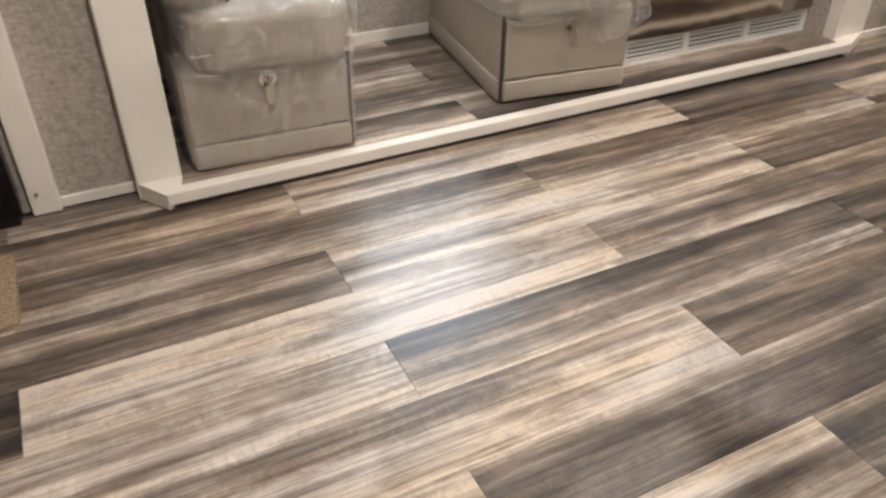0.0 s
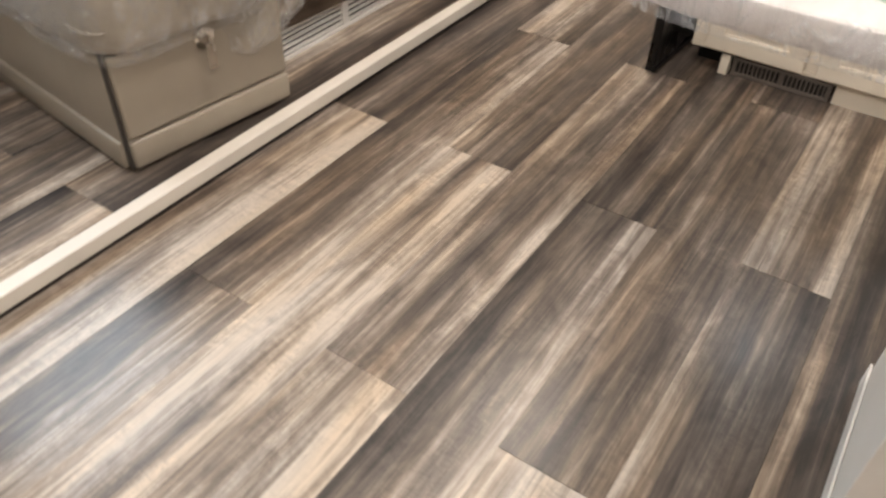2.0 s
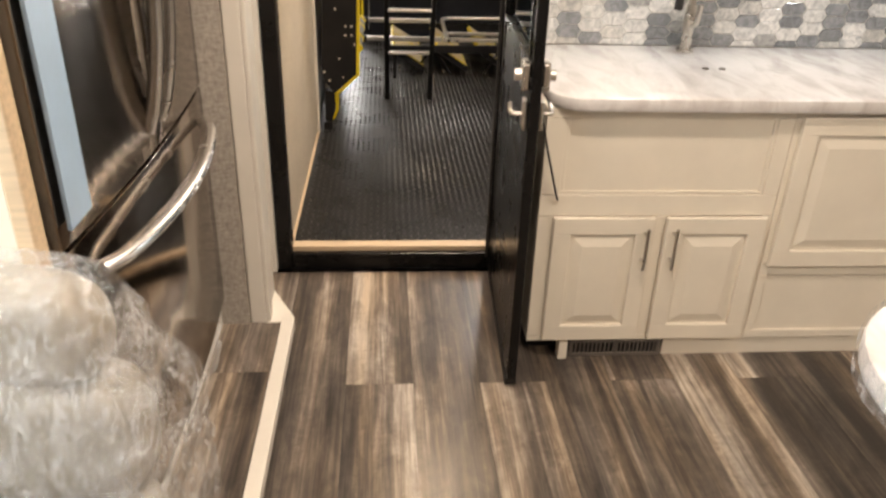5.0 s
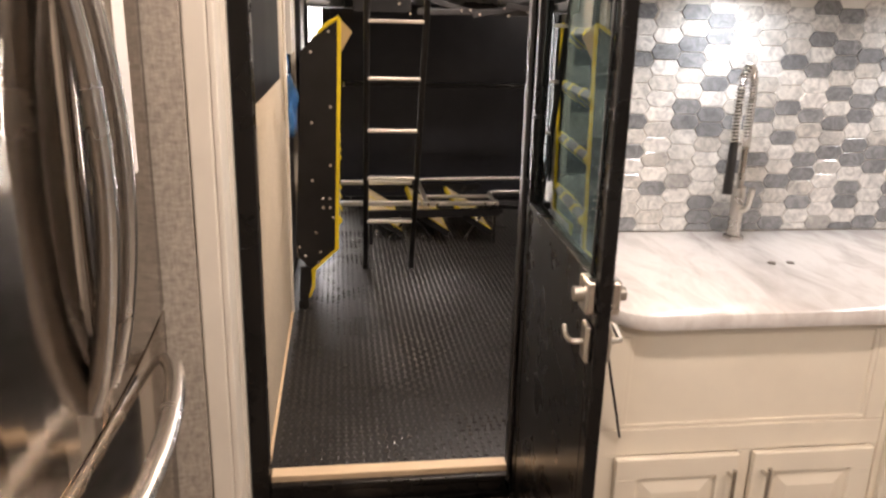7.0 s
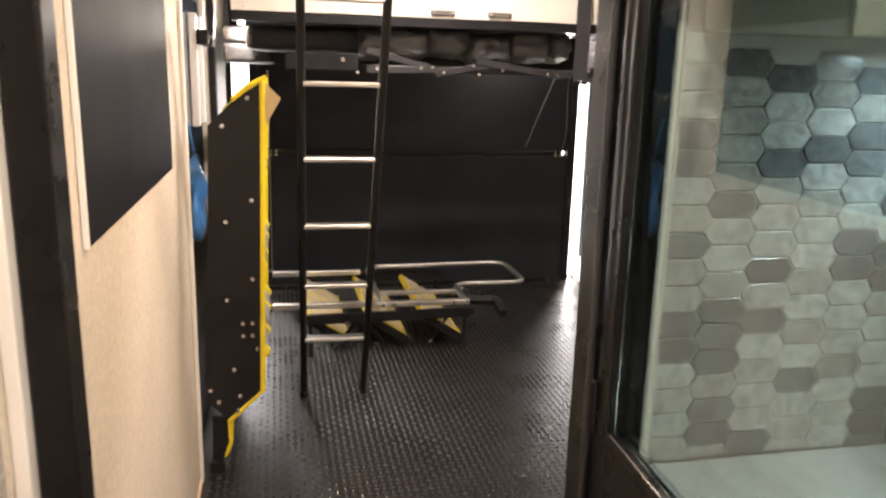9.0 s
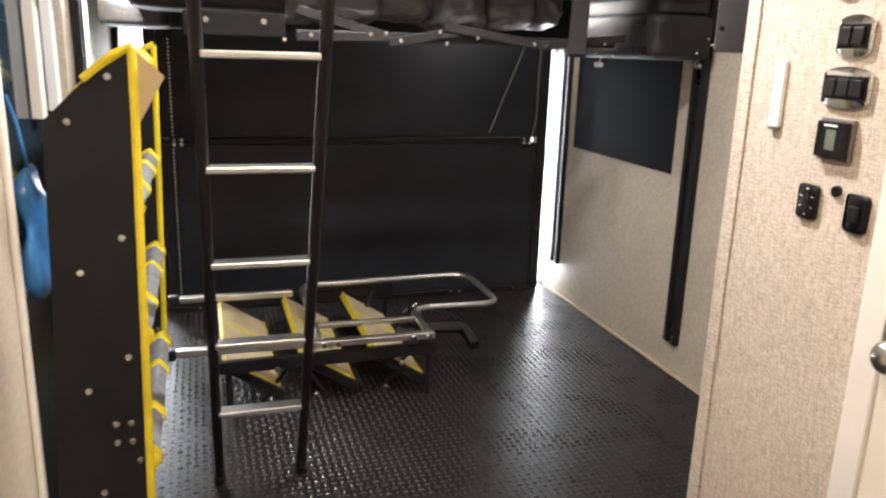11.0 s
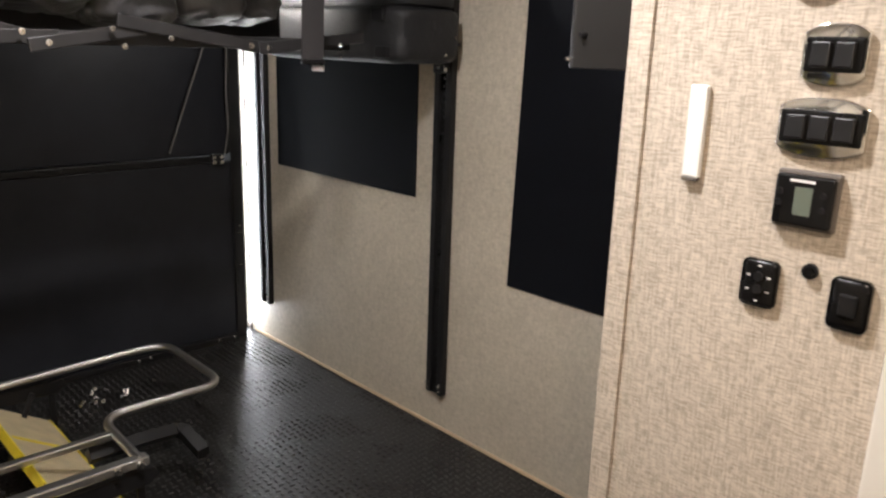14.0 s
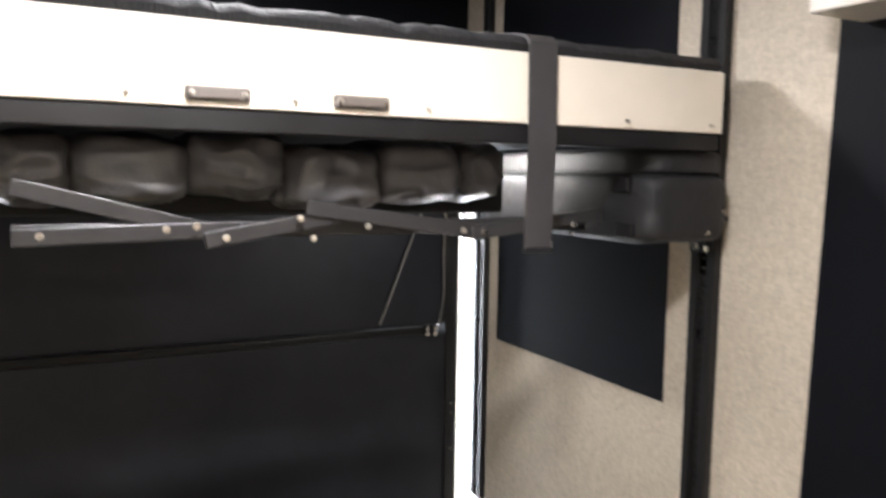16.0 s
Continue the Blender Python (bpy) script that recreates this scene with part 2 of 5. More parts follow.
# cloudy grey marble worktop
MARBLE = mat("grey_white_marble_worktop", (0.7, 0.69, 0.68), 0.22)
mv = noise_of(MARBLE, coords(MARBLE, (1.6, 5, 3)), 2.6, 6, 0.62, 0.7)
mc = ramp(MARBLE, mv, [(0.28, (0.46, 0.425, 0.41)), (0.42, (0.58, 0.545, 0.53)), (0.58, (0.70, 0.675, 0.66)), (0.75, (0.62, 0.57, 0.545))])
paint(MARBLE, mc)
spread_rough(MARBLE, mv, 0.15, 0.3)

# glass mosaic pieces, each with its own tint
TILE = mat("marble_mosaic_piece", (0.6, 0.6, 0.6), 0.14)
info = node(TILE, "ShaderNodeObjectInfo")
tint = ramp(TILE, info.outputs["Random"], [(0.0, (0.21, 0.22, 0.235)), (0.38, (0.27, 0.28, 0.295)), (0.42, (0.50, 0.485, 0.46)), (0.60, (0.56, 0.55, 0.53)), (0.78, (0.64, 0.64, 0.63)), (1.0, (0.70, 0.69, 0.675))])
vein = noise_of(TILE, coords(TILE, (1, 1, 1), True), 34, 5, 0.7, 1.2)
tint = mix(TILE, tint, ramp(TILE, vein, [(0.36, (0.55, 0.56, 0.58)), (0.62, (1.22, 1.21, 1.19))]), 0.9, "MULTIPLY")
paint(TILE, tint)
GROUT = plain("pale_grout", (0.78, 0.77, 0.74), 0.8, vary=0.08)

# clear things
GLASS = mat("clear_glass", (0.20, 0.285, 0.278), 0.01)
GLASS.node_tree.nodes["Principled BSDF"].inputs["Transmission Weight"].default_value = 1.0
GLASS.node_tree.nodes["Principled BSDF"].inputs["IOR"].default_value = 1.53
TINTED = mat("dark_tinted_glass", (0.02, 0.035, 0.05), 0.06)


def film_mat():
    """Clear crinkled plastic film: mostly see-through and glossy, with glints on the folds also painted as white
    streaks.
    """
    m = bpy.data.materials.new("clear_plastic_film")
    m.use_nodes = True
    nt = m.node_tree
    nt.nodes.remove(nt.nodes["Principled BSDF"])
    out = nt.nodes["Material Output"]
    clear, gloss, painted_glint = nt.nodes.new("ShaderNodeBsdfTransparent"), nt.nodes.new("ShaderNodeBsdfGlossy"), nt.nodes.new("ShaderNodeBsdfDiffuse")
    gloss.inputs["Roughness"].default_value = 0.07
    painted_glint.inputs["Color"].default_value = (0.93, 0.94, 0.96, 1)
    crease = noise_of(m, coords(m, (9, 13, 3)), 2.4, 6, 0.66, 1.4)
    b = nt.nodes.new("ShaderNodeBump")
    b.inputs["Strength"].default_value, b.inputs["Distance"].default_value = 1.0, 0.03
    link(m, crease, b.inputs["Height"])
    link(m, b.outputs[0], gloss.inputs["Normal"])
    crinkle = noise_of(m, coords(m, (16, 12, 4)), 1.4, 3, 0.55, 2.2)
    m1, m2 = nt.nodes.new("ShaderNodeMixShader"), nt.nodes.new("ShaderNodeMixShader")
    # white diffuse streaks along the creases, painted in as glints
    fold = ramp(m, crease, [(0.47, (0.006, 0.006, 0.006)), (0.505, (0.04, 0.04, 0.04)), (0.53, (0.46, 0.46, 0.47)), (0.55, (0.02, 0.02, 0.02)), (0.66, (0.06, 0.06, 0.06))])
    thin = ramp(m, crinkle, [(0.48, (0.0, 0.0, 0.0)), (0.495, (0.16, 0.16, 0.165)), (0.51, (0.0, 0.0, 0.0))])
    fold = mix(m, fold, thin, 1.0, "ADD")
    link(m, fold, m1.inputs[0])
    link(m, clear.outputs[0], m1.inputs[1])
    link(m, painted_glint.outputs[0], m1.inputs[2])
    m2.inputs[0].default_value = 0.15
    link(m, m1.outputs[0], m2.inputs[1])
    link(m, gloss.outputs[0], m2.inputs[2])
    link(m, m2.outputs[0], out.inputs["Surface"])
    return m


FILM = film_mat()


def glow(name, colour, strength):
    m = mat(name, colour, 0.5)
    b = m.node_tree.nodes["Principled BSDF"]
    b.inputs["Emission Color"].default_value = (*colour, 1)
    b.inputs["Emission Strength"].default_value = strength
    return m


DAY = glow("daylight_outside", (0.93, 0.97, 1.0), 5.0)
LED = glow("lit_led_lens", (1.0, 0.93, 0.84), 9.0)
PUCKGLOW = glow("lit_puck_lens", (0.95, 0.98, 1.0), 9.0)


# ---- building blocks ----
def part(name, bm, material, parent=None, label="", smooth=False):
    """Links a bmesh as one mesh object under a thing or under a part."""
    me = bpy.data.meshes.new(name)
    bm.normal_update()
    bm.to_mesh(me)
    bm.free()
    me.materials.append(material)
    if smooth:
        me.shade_smooth()
        me.set_sharp_from_angle(angle=radians(38))
    ob = new(name, me)
    ob.parent = parent
    if label:
        tagged(ob, label)
    return ob


def thing(name, label, category, group="", at=(0, 0, 0), rz=0):
    ob = new(name)
    ob.empty_display_size = 0.1
    ob.matrix_world = pose(*at, 0, 0, rz)
    return tagged(ob, label, category, group)


def box(x0, x1, y0, y1, z0, z1, bev=0.0, seg=2, bm=None, m=None):
    """A box between two corners, with rounded edges."""
    out = bmesh.new()
    bmesh.ops.create_cube(out, size=1)
    bmesh.ops.transform(out, verts=out.verts, matrix=Matrix.Translation(((x0 + x1) / 2, (y0 + y1) / 2, (z0 + z1) / 2)) @ Matrix.Diagonal((x1 - x0, y1 - y0, z1 - z0, 1)))
    if bev:
        bmesh.ops.bevel(out, geom=out.edges[:], offset=bev, segments=seg, profile=0.5, affect="EDGES")
    return joined(bm, out, m)


def joined(bm, out, m=None):
    if m is not None:
        bmesh.ops.transform(out, verts=out.verts, matrix=m)
    if bm is None:
        return out
    me = bpy.data.meshes.new("tmp")
    out.to_mesh(me)
    out.free()
    bm.from_mesh(me)
    bpy.data.meshes.remove(me)
    return bm


def rod(a, b, r, sides=12, bm=None, r2=None):
    out = bmesh.new()
    a, b = Vector(a), Vector(b)
    bmesh.ops.create_cone(out, cap_ends=True, segments=sides, radius1=r, radius2=r if r2 is None else r2, depth=(b - a).length)
    return joined(bm, out, Matrix.Translation((a + b) / 2) @ (b - a).to_track_quat("Z", "Y").to_matrix().to_4x4())


def tube(points, r, sides=10, bm=None, closed=False, flat=1.0):
    """A bent pipe along points."""
    out = bmesh.new()
    pts = [Vector(p) for p in points]
    n, rings, side = len(pts), [], None
    for i, p in enumerate(pts):
        d = (pts[(i + 1) % n] - pts[i - 1]) if closed or 0 < i < n - 1 else (pts[1] - pts[0] if i == 0 else pts[-1] - pts[-2])
        d.normalize()
        if side is None:
            side = d.orthogonal().normalized() if abs(d.z) > 0.9 else Vector((0, 0, 1)).cross(d).normalized()
        side = (side - d * side.dot(d)).normalized()
        up = d.cross(side)
        rings.append([out.verts.new(p + r * (math.cos(a) * side + flat * math.sin(a) * up)) for a in (k * math.tau / sides for k in range(sides))])
    for i in range(n if closed else n - 1):
        for k in range(sides):
            a, b = rings[i], rings[(i + 1) % n]
            out.faces.new((a[k], a[(k + 1) % sides], b[(k + 1) % sides], b[k]))
    if not closed:
        out.faces.new(rings[0][::-1]), out.faces.new(rings[-1])
    bmesh.ops.recalc_face_normals(out, faces=out.faces[:])
    return joined(bm, out)


def bend(corners, r, steps=5, closed=False):
    """A path through corners, each rounded off."""
    out, n = [], len(corners)
    for i, c in enumerate(corners):
        c = Vector(c)
        if not closed and i in (0, n - 1):
            out.append(c)
            continue
        a, b = (Vector(corners[i - 1]) - c), (Vector(corners[(i + 1) % n]) - c)
        q = min(r, a.length / 2.1, b.length / 2.1)
        a, b = c + a.normalized() * q, c + b.normalized() * q
        out += [(1 - s) ** 2 * a + 2 * s * (1 - s) * c + s * s * b for s in (k / steps for k in range(steps + 1))]
    return out


def slab(outline, lo, hi, axis="z", bev=0.0, bm=None):
    """A plate with a given outline, between lo and hi along an axis. For x the outline is (y, z), for y it is (x, z)."""
    out = bmesh.new()
    put = {"z": lambda a, b, h: (a, b, h), "x": lambda a, b, h: (h, a, b), "y": lambda a, b, h: (a, h, b)}[axis]
    bot = out.faces.new([out.verts.new(put(a, b, lo)) for a, b in outline])
    ext = bmesh.ops.extrude_face_region(out, geom=[bot])
    moved = [v for v in ext["geom"] if isinstance(v, bmesh.types.BMVert)]
    bmesh.ops.translate(out, verts=moved, vec=put(0, 0, hi - lo))
    bmesh.ops.recalc_face_normals(out, faces=out.faces[:])
    if bev:
        bmesh.ops.bevel(out, geom=out.edges[:], offset=bev, segments=2, profile=0.5, affect="EDGES")
    return joined(bm, out)


def cushion(x0, x1, y0, y1, z0, z1, puff=0.5, cuts=7, wobble=0.006, seed=0, folds=0.0):
    """A stuffed cushion: a box swollen to a superellipsoid, with slight dents."""
    out = bmesh.new()
    bmesh.ops.create_cube(out, size=2)
    bmesh.ops.subdivide_edges(out, edges=out.edges[:], cuts=cuts, use_grid_fill=True)
    h = Vector(((x1 - x0) / 2, (y1 - y0) / 2, (z1 - z0) / 2))
    c = Vector(((x0 + x1) / 2, (y0 + y1) / 2, (z0 + z1) / 2))
    p = 2 / max(puff, 0.05)
    for v in out.verts:
        q = v.co.copy()
        f = (abs(q.x) ** p + abs(q.y) ** p + abs(q.z) ** p) ** (-1 / p)
        q *= f
        w = Vector((q.x * h.x, q.y * h.y, q.z * h.z))
        w += q.normalized() * wobble * noise.noise((w + c + Vector((seed, 0, 0))) * 9)
        if folds:
            s = (w + c + Vector((seed, seed, 0)))
            warp = s + 0.05 * Vector((noise.noise(s * 6), noise.noise(s * 6 + Vector((9, 0, 0))), noise.noise(s * 6 + Vector((0, 9, 0)))))
            w += q.normalized() * folds * (1 - 2.2 * abs(noise.noise(Vector((warp.x * 16, warp.y * 9, warp.z * 16)))))
        v.co = w + c
    return out


def bolt(at, way, r=0.012, material=None, parent=None, name="bolt"):
    way = Vector(way).normalized()
    a = Vector(at)
    bm = rod(a, a + way * 0.004, r * 1.25, 12)
    rod(a + way * 0.003, a + way * 0.012, r, 6, bm, r * 0.85)
    return part(name, bm, material or ZINC, parent)


def wall(name, bm, material, label=""):
    return tagged(part(name, bm, material), label, "wall", kind="structure")


# ---- the large structure ----
# living area: x -2.4 to 4.12; slide-out bay behind y 2.80; garage x 4.18 to 8.58
wall("wall_slide_left", box(-2.4, 0.60, 2.88, 3.0, 0, CEIL), GREY_PAPER, "grey woven-look wall beside the slide-out")
wall("wall_slide_right", box(3.84, 4.10, 2.84, 2.96, 0, CEIL), GREY_PAPER, "narrow grey woven-look wall beside the doorway")
wall("wall_slide_lintel", box(0.60, 3.84, 2.88, 3.0, 1.98, CEIL), GREY_PAPER, "grey wall above the slide-out opening")
wall("wall_front", box(-2.52, -2.4, -0.9, 3.0, 0, CEIL), GREY_PAPER, "grey wall behind the walker")
wall("wall_kitchen_side", box(-2.4, 4.10, -0.92, -0.8, 0, CEIL), GREY_PAPER, "grey wall on the kitchen side")
wx0, wx1, wz0, wz1 = 1.45, 2.42, 1.02, 1.82
bm = box(0.66, wx0, 3.66, 3.76, 0.05, 1.98)
box(wx1, 3.70, 3.66, 3.76, 0.05, 1.98, bm=bm)
box(wx0, wx1, 3.66, 3.76, 0.05, wz0, bm=bm)
box(wx0, wx1, 3.66, 3.76, wz1, 1.98, bm=bm)
wall("wall_slide_back", bm, GREY_PAPER, "grey woven-look back wall of the slide-out")
wall("wall_slide_end_a", box(0.64, 0.70, 3.0, 3.76, 0.05, 1.98), GREY_PAPER, "grey end wall of the slide-out")
wall("wall_slide_end_b", box(3.66, 3.74, 2.965, 3.76, 0.05, 1.98), GREY_PAPER, "grey end wall of the slide-out")
wall("wall_partition_left", box(4.10, 4.179, 2.83, 2.96, 0, CEIL), GARAGE_WALL, "wall end beside the garage doorway")
bm = box(4.15, 4.21, -0.8, 1.92, 0, CEIL)
box(4.10, 4.18, 1.925, 2.83, 2.07, CEIL, bm=bm)
wall("wall_partition", bm, GREY_PAPER, "partition between kitchen and garage")
wall("wall_garage_left", box(4.18, 5.87, 2.78, 2.90, 0, CEIL), GARAGE_WALL, "pale beige garage side wall panel")
bm = box(6.86, 8.70, 2.78, 2.90, 0, CEIL)
box(5.87, 6.86, 2.78, 2.90, 2.0, CEIL, bm=bm)
wall("wall_garage_left_rear", bm, GARAGE_WALL, "pale beige garage side wall past the entry door")
wall("wall_garage_right", box(5.60, 8.70, 0.04, 0.16, 0, CEIL), GARAGE_WALL, "pale beige garage side wall with dark window covers")
wall("wall_bath", box(4.21, 5.700, 0.925, 1.025, 0, CEIL), LINEN, "beige linen-look bathroom wall with switches")
wall("wall_bath_end", box(5.635, 5.699, 0.16, 0.925, 0, CEIL), LINEN, "end wall of the bathroom")
bm = box(8.63, 8.70, 0.04, 2.90, 1.62, CEIL)
box(8.63, 8.70, 0.04, 0.11, 0, 1.62, bm=bm)
box(8.63, 8.70, 2.765, 2.90, 0, 1.62, bm=bm)
wall("wall_garage_rear", bm, MATT, "black rear wall above the ramp door")

bm = box(-2.5, 8.72, -0.92, 3.0, CEIL, CEIL + 0.06)
box(0.6, 3.8, 2.96, 3.8, 1.98, 2.04, bm=bm)
tagged(part("ceiling", bm, CEILING), "off-white ceiling panels", "ceiling", kind="structure")
tagged(part("ceiling_loft", box(4.215, 5.60, 1.032, 2.775, LOFT, LOFT + 0.12, 0.004), CEILING), "off-white underside of the loft over the hallway", "ceiling", kind="structure")
tagged(part("ceiling_loft_edge", box(4.22, 6.62, 0.165, 0.36, 2.10, 2.545, 0.006), TRIM), "cream overhead cabinet soffit in the garage", "soffit", kind="structure")
tagged(part("subfloor", box(-2.5, 4.10, -0.92, 3.0, -0.06, -0.004), DARKHOLE), "dark base below the planks", "floor", kind="structure")
gfloor = tagged(part("garage_floor", box(4.10, 8.70, 0.04, 2.90, -0.06, 0), RUBBER), "black studded rubber garage floor", "floor", kind="structure")
tagged(part("ground", box(-80, 80, -80, 80, -0.98, -0.9), plain("pale_concrete", (0.4, 0.39, 0.37), 0.9)), "pale concrete ground outside", "ground", kind="structure")
slidefloor = tagged(part("slide_floor", box(0.70, 3.66, 2.738, 3.66, -0.02, 0.0515), DARKHOLE), "raised slide-out floor base", "floor", kind="structure")
for y0, y1 in ((-0.1, 0.45), (2.45, 3.0)):
    tagged(part("backdrop", box(9.1, 9.12, y0, y1, -0.85, 2.4), DAY), "bright daylight outside the ramp door", "backdrop", kind="structure")
tagged(part("backdrop", box(wx0 - 0.4, wx1 + 0.4, 4.05, 4.07, 0.6, 2.2), DAY), "bright daylight outside the window", "backdrop", kind="structure")

# window behind the dinette
win = thing("window_1", "slide-out window with a pale frame", "window")
win["kind"] = "structure"
bm = box(wx0 - 0.05, wx1 + 0.05, 3.635, 3.659, wz1, wz1 + 0.05, 0.006)
box(wx0 - 0.05, wx1 + 0.05, 3.635, 3.659, wz0 - 0.05, wz0, 0.006, bm=bm)
box(wx0 - 0.05, wx0, 3.635, 3.659, wz0, wz1, 0.006, bm=bm)
box(wx1, wx1 + 0.05, 3.635, 3.659, wz0, wz1, 0.006, bm=bm)
part("window_frame", bm, TRIM, win)
pane = part("pane", box(wx0, wx1, 3.70, 3.705, wz0, wz1), GLASS, win)
pane.visible_shadow = False

# slide-out fascia boards, sill bar and its corner returns
def structure(name, bm, material, label, category, smooth=False):
    return tagged(part(name, bm, material, smooth=smooth), label, category, kind="structure")


structure("trim_fascia_a", box(0.595, 0.735, 2.80, 2.879, 0, 1.99, 0.006), TRIM, "cream fascia board at the slide-out's end", "trim")
bm = box(3.645, 3.86, 2.785, 2.838, 0, 2.12, 0.006)
box(3.645, 3.70, 2.77, 2.786, 0.05, 1.99, 0.004, bm=bm)
structure("trim_fascia_b", bm, TRIM, "cream fascia board beside the fridge bay", "trim")
structure("trim_fascia_top", box(0.595, 3.86, 2.80, 2.879, 1.99, 2.12, 0.006), TRIM, "cream fascia board over the slide-out", "trim")
structure("trim_slide_sill", box(0.668, 3.668, 2.692, 2.736, 0.020, 0.062, 0.004), TRIM, "cream sill bar along the raised slide-out floor", "trim")
# black strip added as the shadow below the sill bar
structure("trim_sill_shadow_strip", box(0.68, 3.655, 2.706, 2.738, 0.0, 0.0195), SEAM_SHADE, "black strip standing in for the shadow under the sill bar", "seal")
structure("trim_sill_return_a", slab([(0.600, 2.80), (0.668, 2.692), (0.72, 2.736), (0.735, 2.80)], 0.004, 0.060, bev=0.003), TRIM, "cream mitred corner return of the sill", "trim")
structure("trim_sill_return_b", slab([(3.64, 2.737), (3.669, 2.692), (3.86, 2.785), (3.64, 2.785)], 0.004, 0.060, bev=0.003), TRIM, "cream mitred corner return of the sill", "trim")
structure("trim_doorway", box(4.10, 4.20, 2.808, 2.8295, 0, 2.07, 0.003), TRIM, "cream strip beside the black door frame", "trim")
structure("trim_post", box(0.29, 0.375, 2.845, 2.879, 0, 1.95, 0.006), TRIM, "cream post with a screw beside the black cabinet", "trim")
bolt((0.315, 2.845, 0.075), (0, -1, 0), 0.005, NICKEL, bpy.data.objects["trim_post"], "screw")
for n, a in (("a", (0.375, 0.595, 2.865, 2.879)), ("b", (3.86, 4.098, 2.825, 2.839))):
    structure("baseboard_" + n, box(*a, 0, 0.035, 0.003), TRIM, "low cream baseboard", "baseboard")
structure("baseboard_slide", box(0.70, 2.40, 3.645, 3.659, 0.053, 0.105, 0.004), TRIM, "cream baseboard at the back of the slide-out", "baseboard")
structure("baseboard_fridge_end", box(3.655, 3.665, 2.79, 2.96, 0.053, 0.10, 0.003), TRIM, "cream baseboard beside the fridge grille", "baseboard")
structure("wall_fridge_side", box(3.635, 3.70, 2.84, 2.964, 0.053, 1.98), GREY_PAPER, "grey woven-look panel beside the fridge", "wall")
structure("trim_garage_base", box(5.70, 8.58, 0.161, 0.168, 0.001, 0.016, 0.002), WOOD, "pale wood strip at the wall's foot", "baseboard")
structure("trim_garage_base_left", box(4.19, 5.86, 2.768, 2.779, 0.001, 0.012, 0.002), WOOD, "pale wood strip at the wall's foot", "baseboard")
structure("trim_wall_end", box(5.845, 5.876, 2.765, 2.779, 0, 2.0, 0.004), TRIM, "pale edge strip where the panel ends", "trim")
structure("trim_bath_corner", slab([(5.665, 1.0255), (5.704, 1.0255), (5.704, 0.98), (5.710, 0.98), (5.710, 1.032), (5.665, 1.032)], 0, CEIL - 0.002), LINEN, "beige corner strip of the bathroom wall", "trim")


# ---- doorway to the garage: black frame, glazed door standing open ----
dframe = thing("door_frame", "black metal door frame with a pale wood threshold strip", "door frame")
dframe["kind"] = "structure"
part("jamb", box(4.128, 4.205, 2.750, 2.807, 0, 2.07, 0.006), BLACK, dframe)
part("jamb", box(4.128, 4.205, 1.915, 1.958, 0, 2.07, 0.006), BLACK, dframe)
part("casing", box(4.126, 4.149, 1.8515, 1.9145, 0, 2.07, 0.004), BLACK, dframe)
part("head", box(4.128, 4.205, 1.958, 2.750, 1.99, 2.07, 0.006), BLACK, dframe)
sill = part("sill", box(4.128, 4.205, 1.958, 2.750, 0.0, 0.052, 0.006), BLACK, dframe)
part("sill_lip", box(4.120, 4.150, 1.962, 2.747, 0.053, 0.074, 0.005), BLACK, dframe)
part("threshold_strip", box(4.152, 4.204, 1.96, 2.748, 0.053, 0.092, 0.003), WOOD, dframe, "pale wooden threshold strip")

door = thing("glass_door", "open black door with a large clear glass pane", "door", at=(4.105, 1.955, 0), rz=177.2)
door["kind"] = "structure"
L, T = 0.785, 0.030
part("hinge_stile", box(0, 0.055, 0, T, 0.03, 2.03, 0.005), BLACK, door)
part("lock_stile", box(L - 0.048, L, 0, T, 0.03, 2.03, 0.005), BLACK, door)
part("top_rail", box(0.056, L - 0.049, 0.001, T - 0.001, 1.92, 2.03, 0.004), BLACK, door)
part("lower_panel", box(0.056, L - 0.049, 0.001, T - 0.001, 0.03, 1.03, 0.004), BLACK, door, "glossy black lower door panel")
gl = part("pane", box(0.057, L - 0.050, 0.012, 0.018, 1.032, 1.918), GLASS, door, "clear glass pane")
gl.visible_shadow = False
bm = box(0.048, 0.064, -0.006, 0.0, 1.02, 1.94, 0.003)
box(L - 0.056, L - 0.042, -0.006, 0.0, 1.02, 1.94, 0.003, bm=bm)
box(0.0645, L - 0.0565, -0.006, 0.0, 1.02, 1.037, 0.003, bm=bm)
box(0.0645, L - 0.0565, -0.006, 0.0, 1.91, 1.93, 0.003, bm=bm)
part("glazing_bead", bm, BLACK, door)
part("bottom_sweep", box(0.01, L - 0.01, -0.004, T + 0.002, 0.010, 0.029, 0.003), STEELBLK, door)
for z in (0.25, 1.0, 1.75):
    part("hinge", rod((-0.008, -0.006, z), (-0.008, -0.006, z + 0.09), 0.008), STEELBLK, door)
